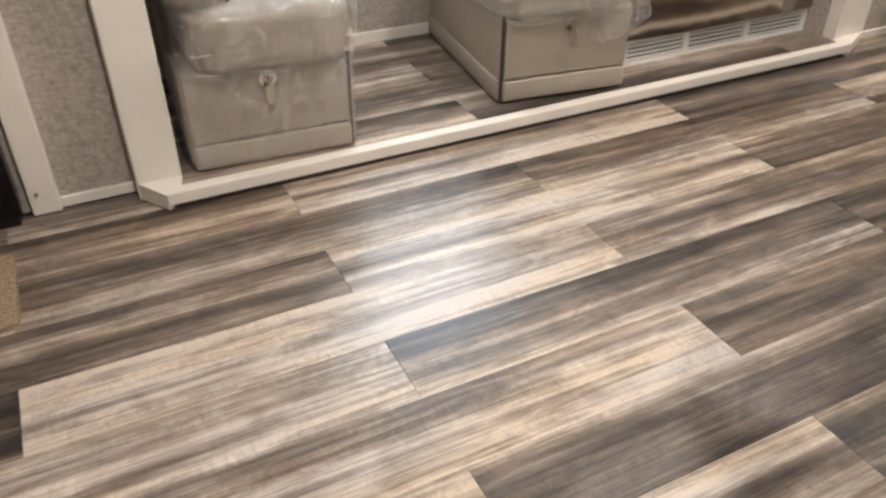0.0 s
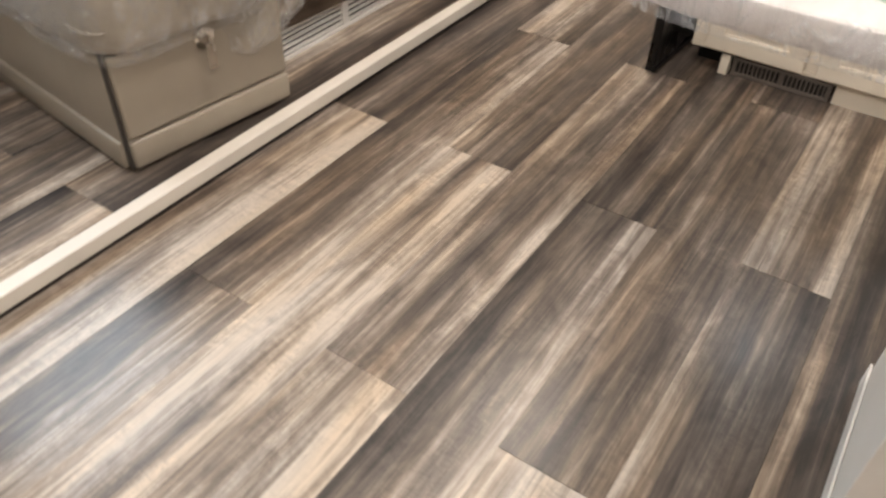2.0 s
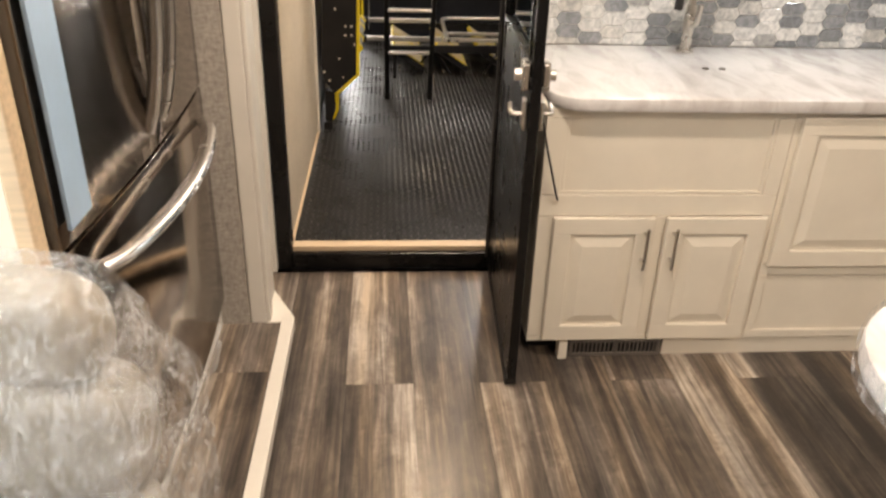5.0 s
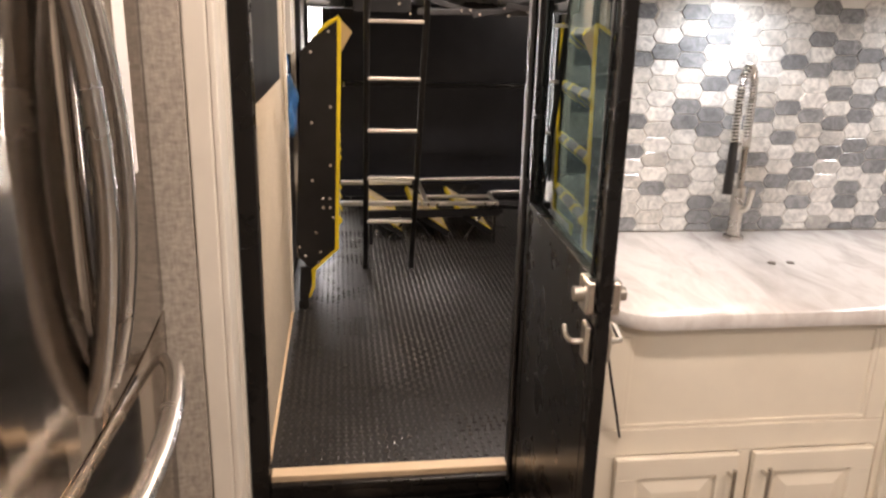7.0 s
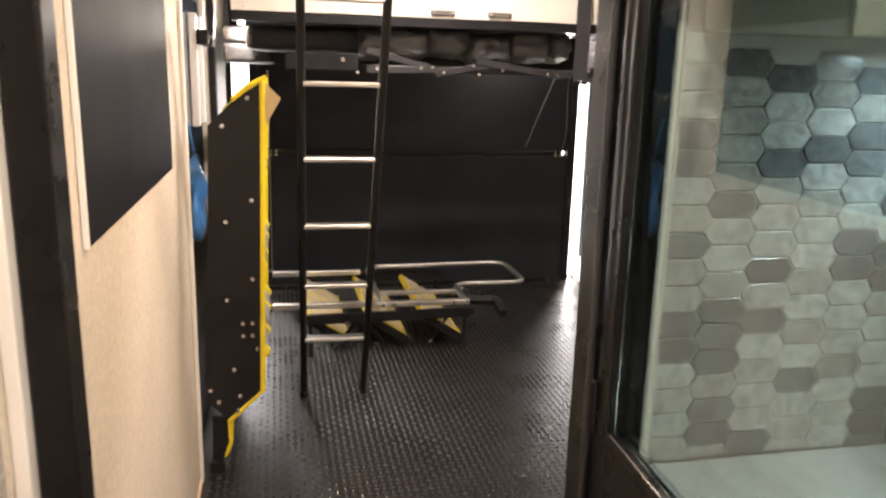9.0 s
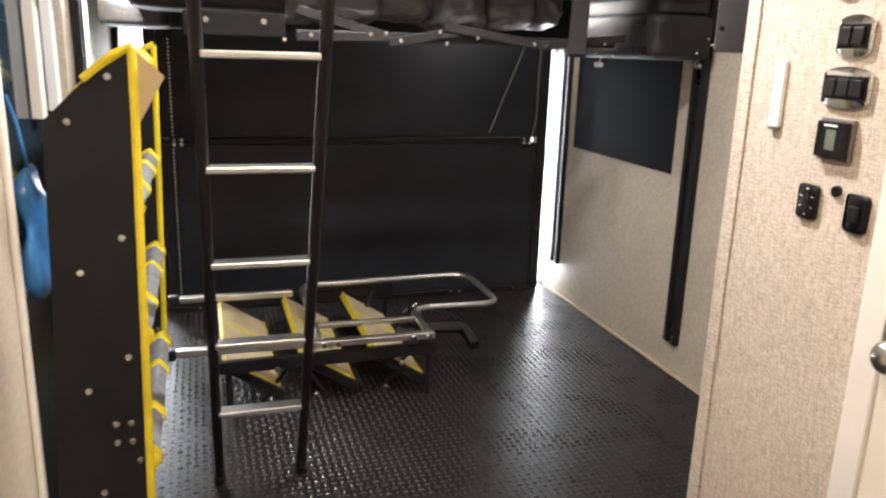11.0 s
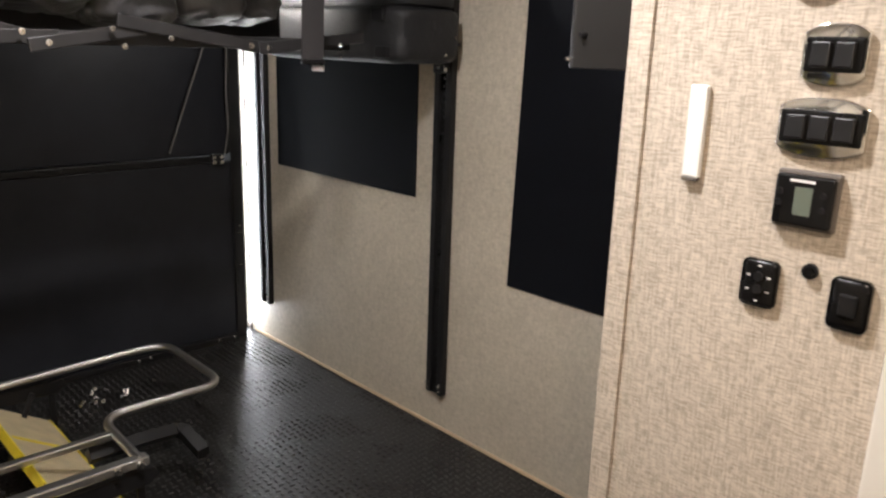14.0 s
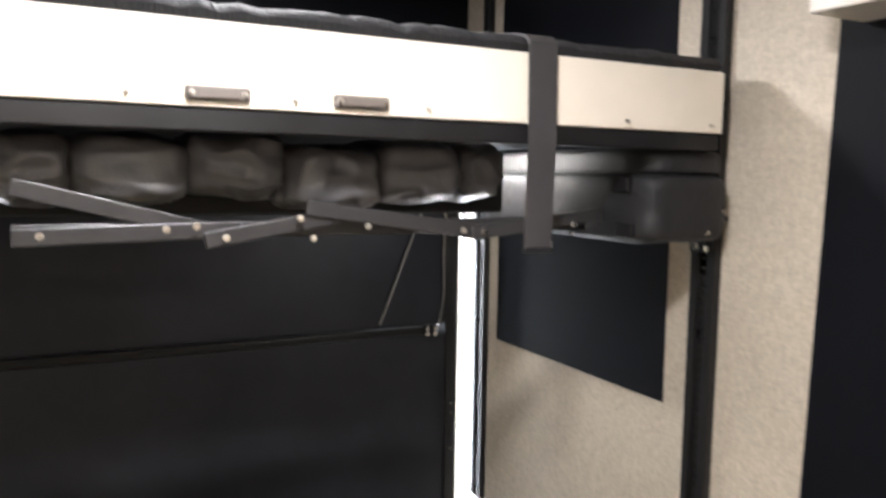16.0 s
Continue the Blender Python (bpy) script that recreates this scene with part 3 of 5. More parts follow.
for s, y in ((-1, 0.0), (1, T)):
    lock = part("deadbolt", box(L - 0.078, L - 0.012, min(y, y + s * 0.022), max(y, y + s * 0.022), 0.962, 1.036, 0.006), NICKEL, door, "satin nickel deadbolt")
    part("thumb_turn", rod((L - 0.05, y + s * 0.022, 0.998), (L - 0.05, y + s * 0.040, 0.998), 0.016, 16), NICKEL, lock)
    lev = part("lever_plate", box(L - 0.066, L - 0.020, min(y, y + s * 0.014), max(y, y + s * 0.014), 0.850, 0.935, 0.006), NICKEL, door, "satin nickel lever handle")
    part("lever", tube(bend([(L - 0.042, y + s * 0.014, 0.893), (L - 0.042, y + s * 0.040, 0.893), (L - 0.075, y + s * 0.043, 0.894), (L - 0.100, y + s * 0.040, 0.906)], 0.018), 0.006, 10), NICKEL, lev, smooth=True)
cord = tagged(part("cord", tube([(3.385, 1.945, 0.895), (3.392, 1.938, 0.865), (3.412, 1.915, 0.78), (3.440, 1.885, 0.685), (3.466, 1.862, 0.612), (3.486, 1.850, 0.585)], 0.0035, 6), STEELBLK, smooth=True), "thin black cord tying the door lever to the cabinet", "cord")
part("piano_hinge", rod((4.112, 1.966, 0.06), (4.112, 1.966, 2.02), 0.0055, 12), GUNMETAL, dframe, "long steel hinge", True)

# ---- kitchen run ----
FX = 3.488  # plane of the face frames


def raised_door(name, y0, y1, z0, z1, parent, pull_y=None, x=FX):
    """Cabinet door: bevelled slab, sunk field, raised centre panel, bar pull."""
    d = new(name)
    d.parent = parent
    w = 0.058
    bm = box(x - 0.020, x, y0, y1, z0, z0 + w, 0.004)
    box(x - 0.020, x, y0, y1, z1 - w, z1, 0.004, bm=bm)
    box(x - 0.020, x, y0, y0 + w, z0 + w - 0.003, z1 - w + 0.003, 0.004, bm=bm)
    box(x - 0.020, x, y1 - w, y1, z0 + w - 0.003, z1 - w + 0.003, 0.004, bm=bm)
    part("door_frame", bm, CREAM, d)
    part("door_field", box(x - 0.009, x - 0.001, y0 + w, y1 - w, z0 + w, z1 - w), CREAM, d)
    a, b, c, e = y0 + w + 0.010, y1 - w - 0.010, z0 + w + 0.010, z1 - w - 0.010
    out = bmesh.new()
    lo = [out.verts.new((x - 0.010, *p)) for p in ((a, c), (b, c), (b, e), (a, e))]
    s = 0.030
    hi = [out.verts.new((x - 0.0195, *p)) for p in ((a + s, c + s), (b - s, c + s), (b - s, e - s), (a + s, e - s))]
    out.faces.new(hi)
    for k in range(4):
        out.faces.new((lo[k], lo[(k + 1) % 4], hi[(k + 1) % 4], hi[k]))
    bmesh.ops.recalc_face_normals(out, faces=out.faces[:])
    part("raised_panel", out, CREAM, d)
    if pull_y is not None:
        zt, zb = z1 - 0.025, z1 - 0.165
        bm = rod((x - 0.05, pull_y, zb), (x - 0.05, pull_y, zt), 0.0055, 12)
        for z in (zb + 0.025, zt - 0.025):
            rod((x - 0.05, pull_y, z), (x - 0.0205, pull_y, z), 0.0045, 10, bm)
        part("bar_pull", bm, NICKEL, d, "brushed nickel bar pull", True)
    return d


def cabinet_unit(name, label, y0, y1, end=False):
    c = thing(name, label, "kitchen cabinet", "kitchen base cabinets", (3.6, (y0 + y1) / 2, 0))
    c.matrix_world = Matrix()
    part("carcass", box(FX + 0.022, 4.14, y0, y1, 0.07, 0.872), CREAM, c)
    return c


sink_unit = cabinet_unit("sink_cabinet", "cream sink cabinet with two raised-panel doors and bar pulls", 1.157, 1.905)
bm = box(FX, FX + 0.021, 1.157, 1.905, 0.07, 0.088, 0.002)
box(FX, FX + 0.021, 1.157, 1.905, 0.53, 0.60, 0.002, bm=bm)
box(FX, FX + 0.021, 1.157, 1.905, 0.845, 0.872, 0.002, bm=bm)
for a, b in ((1.157, 1.19), (1.50, 1.538), (1.855, 1.905)):
    box(FX + 0.0005, FX + 0.0205, a, b, 0.089, 0.529, 0.002, bm=bm)
for a, b in ((1.157, 1.205), (1.845, 1.905)):
    box(FX + 0.0005, FX + 0.0205, a, b, 0.601, 0.844, 0.002, bm=bm)
part("face_frame", bm, CREAM, sink_unit)
part("false_front", box(FX + 0.010, FX + 0.020, 1.205, 1.845, 0.601, 0.844), CREAM, sink_unit)
bm = box(FX + 0.004, FX + 0.010, 1.205, 1.845, 0.601, 0.612, 0.002)
box(FX + 0.004, FX + 0.010, 1.205, 1.217, 0.613, 0.844, 0.002, bm=bm)
box(FX + 0.004, FX + 0.010, 1.833, 1.845, 0.613, 0.844, 0.002, bm=bm)
part("panel_moulding", bm, CREAM, sink_unit)
raised_door("cabinet_door", 1.538, 1.858, 0.082, 0.530, sink_unit, 1.566)
raised_door("cabinet_door", 1.176, 1.500, 0.082, 0.530, sink_unit, 1.474)

for k, (ya, yb) in enumerate(((0.50, 1.155), (-0.16, 0.498), (-0.798, -0.162))):
    u = cabinet_unit("base_cabinet", "cream base cabinet with a large raised-panel front", ya, yb)
    bm = box(FX, FX + 0.021, ya, yb, 0.07, 0.10, 0.002)
    box(FX, FX + 0.021, ya, yb, 0.315, 0.36, 0.002, bm=bm)
    box(FX, FX + 0.021, ya, yb, 0.845, 0.872, 0.002, bm=bm)
    for a, b in ((ya, ya + 0.03), (yb - 0.03, yb)):
        box(FX + 0.0005, FX + 0.0205, a, b, 0.101, 0.314, 0.002, bm=bm)
        box(FX + 0.0005, FX + 0.0205, a, b, 0.361, 0.844, 0.002, bm=bm)
    part("face_frame", bm, CREAM, u)
    part("lower_panel", box(FX + 0.010, FX + 0.020, ya + 0.03, yb - 0.03, 0.101, 0.314), CREAM, u)
    raised_door("drawer_front", ya + 0.016, yb - 0.016, 0.355, 0.856, u)
structure("trim_toe_kick", box(3.50, 3.515, -0.8, 1.43, 0.0, 0.069, 0.002), CREAM, "cream toe-kick board", "toe kick")
structure("trim_toe_block", box(3.478, 3.52, 1.765, 1.795, 0.0, 0.069, 0.002), CREAM, "small cream toe-kick block", "toe kick")
structure("trim_toe_back", box(3.56, 3.57, 1.44, 1.89, 0.0, 0.069), DARKHOLE, "dark recess below the cabinet", "toe kick")
reg = thing("floor_register", "taupe slotted heating register in the toe kick", "vent")
bm = box(3.490, 3.500, 1.44, 1.755, 0.002, 0.014, 0.002)
box(3.490, 3.500, 1.44, 1.755, 0.054, 0.067, 0.002, bm=bm)
for y in (1.44, 1.590, 1.742):
    box(3.4905, 3.4995, y, y + 0.013, 0.0145, 0.0535, bm=bm)
part("frame", bm, GREYVENT, reg)
for i in range(20):
    y = 1.458 + i * 0.0142
    if abs(y - 1.594) > 0.008:
        part("slat", box(3.491, 3.499, y, y + 0.005, 0.0145, 0.0535), GREYVENT, reg)
part("duct", box(3.515, 3.545, 1.44, 1.755, 0.002, 0.066), DARKHOLE, reg)


def round_corner(cx, cy, r, a0, a1, n=8):
    return [(cx + r * math.cos(radians(a0 + (a1 - a0) * k / n)), cy + r * math.sin(radians(a0 + (a1 - a0) * k / n))) for k in range(n + 1)]


top = [(4.146, -0.798), (4.146, 1.90)] + round_corner(3.54, 1.80, 0.10, 90, 180) + [(3.44, -0.798)]
tagged(part("worktop", slab(top, 0.874, 0.915, bev=0.010), MARBLE, smooth=True), "cloudy grey and white marble-look kitchen worktop", "worktop")
for y in (1.328, 1.272):
    tagged(part("hole_cap", rod((3.80, y, 0.9152), (3.80, y, 0.9185), 0.011, 16), GREYVENT), "small dark hole cap set in the worktop", "cap", "worktop caps")

fau = thing("spring_faucet", "brushed nickel faucet with a spring gooseneck and pull-down spray", "faucet", at=(4.065, 1.305, 0.915))
part("base", joined(rod((0, 0, 0), (0, 0, 0.008), 0.030, 20), rod((0, 0, 0.008), (0, 0, 0.16), 0.020, 20)), NICKEL, fau, smooth=True)
part("stem", rod((0, 0, 0.15), (0, 0, 0.31), 0.0115, 14), NICKEL, fau, smooth=True)
arc = [(0, 0, 0.28), (0, 0, 0.40)] + [(-0.025 * (1 - math.cos(a)), 0.032 * (1 - math.cos(a)), 0.44 + 0.075 * math.sin(a)) for a in (k * math.pi / 14 for k in range(15))] + [(-0.050, 0.064, 0.36), (-0.050, 0.064, 0.30)]
part("hose", tube(arc, 0.008, 8), STEELBLK, fau, smooth=True)
dense, gone = [], 0.0
for a, b in zip(arc, arc[1:]):
    a, b = Vector(a), Vector(b)
    n = max(2, int((b - a).length / 0.0011))
    dense += [a.lerp(b, k / n) for k in range(n)]
coil = []
for i, p in enumerate(dense):
    d = (dense[min(i + 4, len(dense) - 1)] - dense[max(i - 4, 0)]).normalized()
    a = d.cross(Vector((0.76, 0.64, 0))).normalized()
    b = d.cross(a)
    coil.append(p + 0.0118 * (math.cos(i * 0.70) * a + math.sin(i * 0.70) * b))
part("spring", tube(coil, 0.0030, 5), NICKEL, fau, "coiled steel spring", True)
part("spray_head", rod((-0.052, 0.066, 0.150), (-0.050, 0.064, 0.305), 0.0150, 16, None, 0.012), GUNMETAL, fau, "dark pull-down spray head", True)
part("support_arm", tube(bend([(0, 0, 0.29), (-0.025, 0.032, 0.295), (-0.050, 0.064, 0.29)], 0.02), 0.006, 8), NICKEL, fau, smooth=True)
part("handle", tube(bend([(0, 0, 0.09), (-0.040, -0.012, 0.095), (-0.048, -0.015, 0.165)], 0.02), 0.009, 8), NICKEL, fau, smooth=True)

upper = thing("upper_cabinet", "cream wall cabinet above the sink backsplash", "wall cabinet")
part("carcass", box(3.83, 4.146, -0.79, 1.80, 1.648, 2.50, 0.004), CREAM, upper)
part("light_rail", box(3.815, 3.829, -0.79, 1.80, 1.628, 1.70, 0.003), CREAM, upper)
for y0, y1 in ((1.16, 1.78), (0.52, 1.14), (-0.12, 0.50)):
    raised_door("cabinet_door", y0, y1, 1.705, 2.46, upper, None, 3.829)
for x, y in PUCKS:
    p = thing("puck_lamp", "lit white puck lamp under the wall cabinet", "lamp", "under-cabinet lamps", (x, y, 1.648))
    part("rim", rod((0, 0, 0), (0, 0, -0.012), 0.042, 24), WHITE, p)
    part("lens", rod((0, 0, -0.0125), (0, 0, -0.016), 0.033, 24), PUCKGLOW, p, "glowing lens")
hook = thing("cabinet_latch", "small black latch under the wall cabinet", "latch", "", (3.99, 1.545, 1.648))
part("body", box(-0.03, 0.03, -0.016, 0.016, -0.022, 0, 0.004), STEELBLK, hook)
part("lever", box(-0.055, -0.01, -0.007, 0.007, -0.033, -0.023, 0.003), STEELBLK, hook)

# ---- peninsula ----
isl = thing("peninsula", "off-white kitchen peninsula with a rounded worktop overhang", "kitchen island")
part("base", box(1.905, 2.350, -0.40, 1.095, 0.0, 0.872, 0.003), PENINSULA, isl)
bm = box(1.898, 1.904, 1.03, 1.10, 0.001, 0.87, 0.002)
box(1.898, 1.904, -0.40, 1.029, 0.001, 0.07, 0.002, bm=bm)
box(1.905, 2.357, 1.096, 1.102, 0.001, 0.06, 0.002, bm=bm)
part("corner_trim", bm, PENINSULA, isl)
otop = [(2.366, -0.42), (2.366, 1.474)] + round_corner(2.111, 1.474, 0.255, 0, 180, 20) + [(1.856, -0.42)]
part("bar_pull", box(1.884, 1.8975, 1.066, 1.080, 0.325, 0.45, 0.004), STEELBLK, isl, "black bar pull")
part("top", slab(otop, 0.874, 0.915, bev=0.008), MARBLE, isl, "cloudy marble-look top with a round end", True)
ring = [(2.371, 1.0), (2.371, 1.474)] + round_corner(2.111, 1.474, 0.260, 0, 180, 24) + [(1.851, 1.0)]
out = bmesh.new()
rows = [[out.verts.new((x + 0.004 * noise.noise((x * 14, y * 14, z * 30)), y + 0.004 * noise.noise((y * 14, x * 14, z * 30)), z)) for x, y in ring] for z in (0.866, 0.878, 0.894, 0.910, 0.919)]
for i in range(4):
    for k in range(len(ring) - 1):
        out.faces.new((rows[i][k], rows[i][k + 1], rows[i + 1][k + 1], rows[i + 1][k]))
part("edge_film", out, FILM, isl, "clear protective film round the edge", True)
sheet = bmesh.new()
A, B, C, D = Vector((2.253, 1.587)), Vector((2.079, 1.683)), Vector((1.90, 1.24)), Vector((2.07, 1.13))
grid = [[sheet.verts.new((*(A.lerp(B, u / 8).lerp(D.lerp(C, u / 8), v / 14)), 0.9175 + 0.004 * (1 + noise.noise((u * 0.7, v * 0.5, 3))))) for u in range(9)] for v in range(15)]
for i in range(14):
    for k in range(8):
        sheet.faces.new((grid[i][k], grid[i][k + 1], grid[i + 1][k + 1], grid[i + 1][k]))
ext = bmesh.ops.solidify(sheet, geom=sheet.faces[:], thickness=0.002)
tagged(part("plastic_sheet", sheet, MINT, smooth=True), "creased mint green protective sheet on the peninsula top", "sheet")

# ---- slide-out: dinette benches, fridge ----


def bench(label, s, at, rz, tall):
    """Dinette bench. Local x runs from the leg side to the back (s: 1 or -1), y from the aisle to the wall."""
    b = thing("dinette_bench", label, "bench seat", "dinette benches", at, rz)

    def bx(x0, x1, *rest, **k):
        return box(min(s * x0, s * x1), max(s * x0, s * x1), *rest, **k)

    def cu(x0, x1, *rest, **k):
        return cushion(min(s * x0, s * x1), max(s * x0, s * x1), *rest, **k)
    part("base", bx(0.0, 0.535, 0, 0.80, 0.012, 0.335, bev=0.022, seg=3), VINYL, b, smooth=True)
    part("end_panel", bx(0.012, 0.525, -0.012, 0.02, 0.095, 0.325, bev=0.010, seg=3), VINYL, b, smooth=True)
    part("skirt", bx(0.010, 0.527, -0.016, 0.02, 0.010, 0.090, bev=0.010, seg=3), VINYL, b, smooth=True)
    part("side_skirt", bx(-0.010, 0.02, 0.012, 0.79, 0.010, 0.088, bev=0.008, seg=2), VINYL, b, smooth=True)
    part("piping", bx(0.002, 0.009, -0.010, 0.012, 0.008, 0.335, bev=0.003), SEAM_SHADE, b, "dark corner piping")
    # dark sheet under the base, put in as its contact shade
    part("contact_shade", bx(0.03, 0.5, 0.02, 0.78, 0.0, 0.0115), SEAM_SHADE, b)
    seat = part("seat_cushion", cu(-0.025, 0.50, -0.055, 0.79, 0.31, 0.52, puff=0.30, cuts=11, seed=s), VINYL, b, smooth=True)
    part("welt", tube(bend([(s * -0.012, 0.55, 0.392), (s * -0.018, -0.03, 0.392), (s * 0.485, -0.045, 0.392)], 0.06), 0.004, 6), VINYL, seat)
    part("back_cushion", cu(0.36, 0.53, -0.03, 0.78, 0.49, 0.735, puff=0.42, cuts=9, seed=2 * s), VINYL, b, smooth=True)
    if tall:
        part("head_roll", cu(0.385, 0.535, 0.02, 0.36, 0.705, 0.885, puff=0.6, cuts=9, seed=3), VINYL, b, smooth=True)
        part("head_roll", cu(0.385, 0.535, 0.37, 0.76, 0.705, 0.885, puff=0.6, cuts=9, seed=4), VINYL, b, smooth=True)
    else:
        part("head_roll", cu(0.375, 0.535, -0.01, 0.76, 0.70, 0.965, puff=0.5, cuts=9, seed=5), VINYL, b, smooth=True)
    # shade in the cushion creases, laid in as dark tubes
    part("crease", tube([(s * 0.352, 0.0 + 0.75 * k / 10, 0.532 + 0.006 * math.sin(k * 1.3)) for k in range(11)], 0.007, 6), SEAM_SHADE, b, "dark tube painting the crease shade below the back cushion")
    part("crease", tube([(s * (0.357 - 0.003 * math.sin(k)), 0.372 + 0.004 * math.sin(k * 1.7), 0.535 + 0.16 * k / 8) for k in range(9)], 0.005, 6), SEAM_SHADE, b, "dark tube painting the crease shade between the back pads")
    ky = 0.29
    lock = part("key_lock", rod((s * 0.27, -0.012, ky), (s * 0.27, -0.024, ky), 0.028, 24), CHROME, b, "chrome key lock with keys", True)
    part("cylinder", rod((s * 0.27, -0.024, ky), (s * 0.27, -0.034, ky), 0.013, 16), NICKEL, lock)
    part("key", joined(box(s * 0.27 - 0.002, s * 0.27 + 0.002, -0.060, -0.034, ky - 0.012, ky + 0.012, 0.001), box(s * 0.27 - 0.013, s * 0.27 + 0.013, -0.046, -0.043, ky - 0.075, ky - 0.015, 0.0012)), NICKEL, lock)
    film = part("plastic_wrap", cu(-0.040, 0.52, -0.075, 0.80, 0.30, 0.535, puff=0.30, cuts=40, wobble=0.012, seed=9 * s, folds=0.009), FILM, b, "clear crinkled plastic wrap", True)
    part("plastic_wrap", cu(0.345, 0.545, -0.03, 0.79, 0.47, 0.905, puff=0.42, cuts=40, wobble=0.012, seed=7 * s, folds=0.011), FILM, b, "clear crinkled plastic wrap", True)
    return b


b2 = bench("taupe vinyl dinette bench wrapped in clear plastic with a paper label", 1, (1.917, 2.835, 0.056), -7, True)
b1 = bench("taupe vinyl dinette bench in clear plastic beside the fascia board", -1, (1.308, 2.765, 0.056), -4, False)
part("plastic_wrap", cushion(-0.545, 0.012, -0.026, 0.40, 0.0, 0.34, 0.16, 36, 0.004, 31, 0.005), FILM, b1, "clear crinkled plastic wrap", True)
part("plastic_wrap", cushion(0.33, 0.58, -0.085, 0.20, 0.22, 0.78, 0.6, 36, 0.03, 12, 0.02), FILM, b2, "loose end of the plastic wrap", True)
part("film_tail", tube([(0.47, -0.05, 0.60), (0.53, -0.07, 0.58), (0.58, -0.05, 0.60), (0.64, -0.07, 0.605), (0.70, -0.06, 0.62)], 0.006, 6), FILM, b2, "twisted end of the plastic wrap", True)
tag = thing("paper_label", "white paper shipping label with unreadable print on the bench", "label", "", (2.172, 2.757, 0.604), -15)
tag.matrix_world = pose(2.172, 2.757, 0.612, 0, -11, -38) @ Matrix.Diagonal((0.86, 0.86, 1, 1))
part("sheet", box(-0.075, 0.075, -0.068, 0.068, 0, 0.0012, 0), LABEL, tag)
for x0, x1, y0, y1 in ((0.048, 0.053, -0.03, 0.045), (0.018, 0.032, -0.045, 0.02), (-0.006, 0.006, -0.035, 0.03), (-0.032, -0.026, -0.05, 0.04), (-0.056, -0.05, -0.055, -0.01)):
    part("print_bar", box(x0, x1, y0, y1, 0.0013, 0.0018), INK, tag)

structure("wall_fridge_enclosure", box(2.440, 2.472, 2.93, 3.658, 0.053, 1.979), CREAM, "cream panel beside the fridge", "wall")
structure("trim_enclosure", box(2.436, 2.476, 2.900, 2.929, 0.053, 1.979, 0.004), WOOD, "pale wood edge strip beside the fridge", "trim")

fr = thing("refrigerator", "stainless french-door refrigerator with bowed handles and freezer drawer", "refrigerator")


def bowed_front(x0, x1, z0, z1, y=2.915, bulge=0.020, xa=2.545, xb=3.63):
    """A door front, gently convex across the whole fridge."""
    cx, hw = (xa + xb) / 2, (xb - xa) / 2
    pts = [(x0 + (x1 - x0) * k / 10, y - bulge * (1 - ((x0 + (x1 - x0) * k / 10 - cx) / hw) ** 2)) for k in range(11)]
    return slab(pts + [(x1, y + 0.055), (x0, y + 0.055)], z0, z1, bev=0.003)


part("body", box(2.555, 3.625, 2.975, 3.64, 0.16, 1.86, 0.004), STEELBLK, fr)
dl = part("door", bowed_front(2.548, 3.080, 0.895, 1.855), STAIN, fr, smooth=True)
dr = part("door", bowed_front(3.088, 3.628, 0.895, 1.855), STAIN, fr, smooth=True)
dd = part("freezer_drawer", bowed_front(2.548, 3.628, 0.170, 0.885), STAIN, fr, smooth=True)
for d, x in ((dl, 3.035), (dr, 3.135)):
    path = [(x, 2.898 - 0.055 * math.sin(math.pi * k / 16) ** 0.7, 0.95 + 0.72 * k / 16) for k in range(17)]
    part("handle", tube(path, 0.0235, 12, flat=0.6), SATIN, d, "bowed satin steel door handle", True)
path = [(2.64 + 0.88 * k / 20, 2.905 - 0.072 * math.sin(math.pi * k / 20) ** 0.6 - 0.01, 0.815) for k in range(21)]
part("handle", tube(path, 0.021, 12, flat=0.65), SATIN, dd, "bowed satin steel drawer handle", True)
# bluish window reflection on the door, added as a coloured strip
part("reflection_strip", box(2.562, 2.66, 2.897, 2.9045, 0.93, 1.84, 0.001), REFLECTBLUE, dl, "pale blue strip painted in as a window reflection")
part("paper_tag", box(3.145, 3.205, 2.838, 2.840, 1.29, 1.75, 0), LABEL, dr, "white paper tag hanging on the handle")
gr = thing("fridge_grille", "white louvred vent grille below the refrigerator", "vent")
bm = box(2.56, 3.63, 2.932, 2.944, 0.053, 0.068, 0.002)
box(2.56, 3.63, 2.932, 2.944, 0.146, 0.162, 0.002, bm=bm)
for x in (2.56, 2.895, 3.245, 3.60):
    box(x, x + 0.03, 2.9325, 2.9435, 0.0685, 0.1455, bm=bm)
part("frame", bm, WHITE, gr)
for a, b in ((2.592, 2.893), (2.927, 3.243), (3.277, 3.598)):
    for k in range(4):
        z = 0.073 + k * 0.019
        part("slat", box(a, b, 2.9335, 2.9425, z, z + 0.0095, 0.001), WHITE, gr)
part("backing", box(2.56, 3.63, 2.950, 2.954, 0.054, 0.158), DARKHOLE, gr)

# things at the left end of the aisle
cab = thing("media_cabinet", "black gloss cabinet on a small foot beside the post", "cabinet")
part("body", box(-0.65, 0.268, 2.80, 2.876, 0.035, 0.95, 0.006), BLACK, cab)
part("foot", box(-0.62, 0.255, 2.81, 2.87, 0.0, 0.0345, 0.004), STEELBLK, cab)
part("shelf_lip", box(-0.65, 0.255, 2.772, 2.7995, 0.20, 0.225, 0.003), BLACK, cab)
rugbm = slab([(-0.75, 2.30)] + round_corner(0.20, 2.33, 0.03, -90, 0, 4) + round_corner(0.20, 2.61, 0.03, 0, 90, 4) + [(-0.75, 2.64)], 0.0005, 0.016)
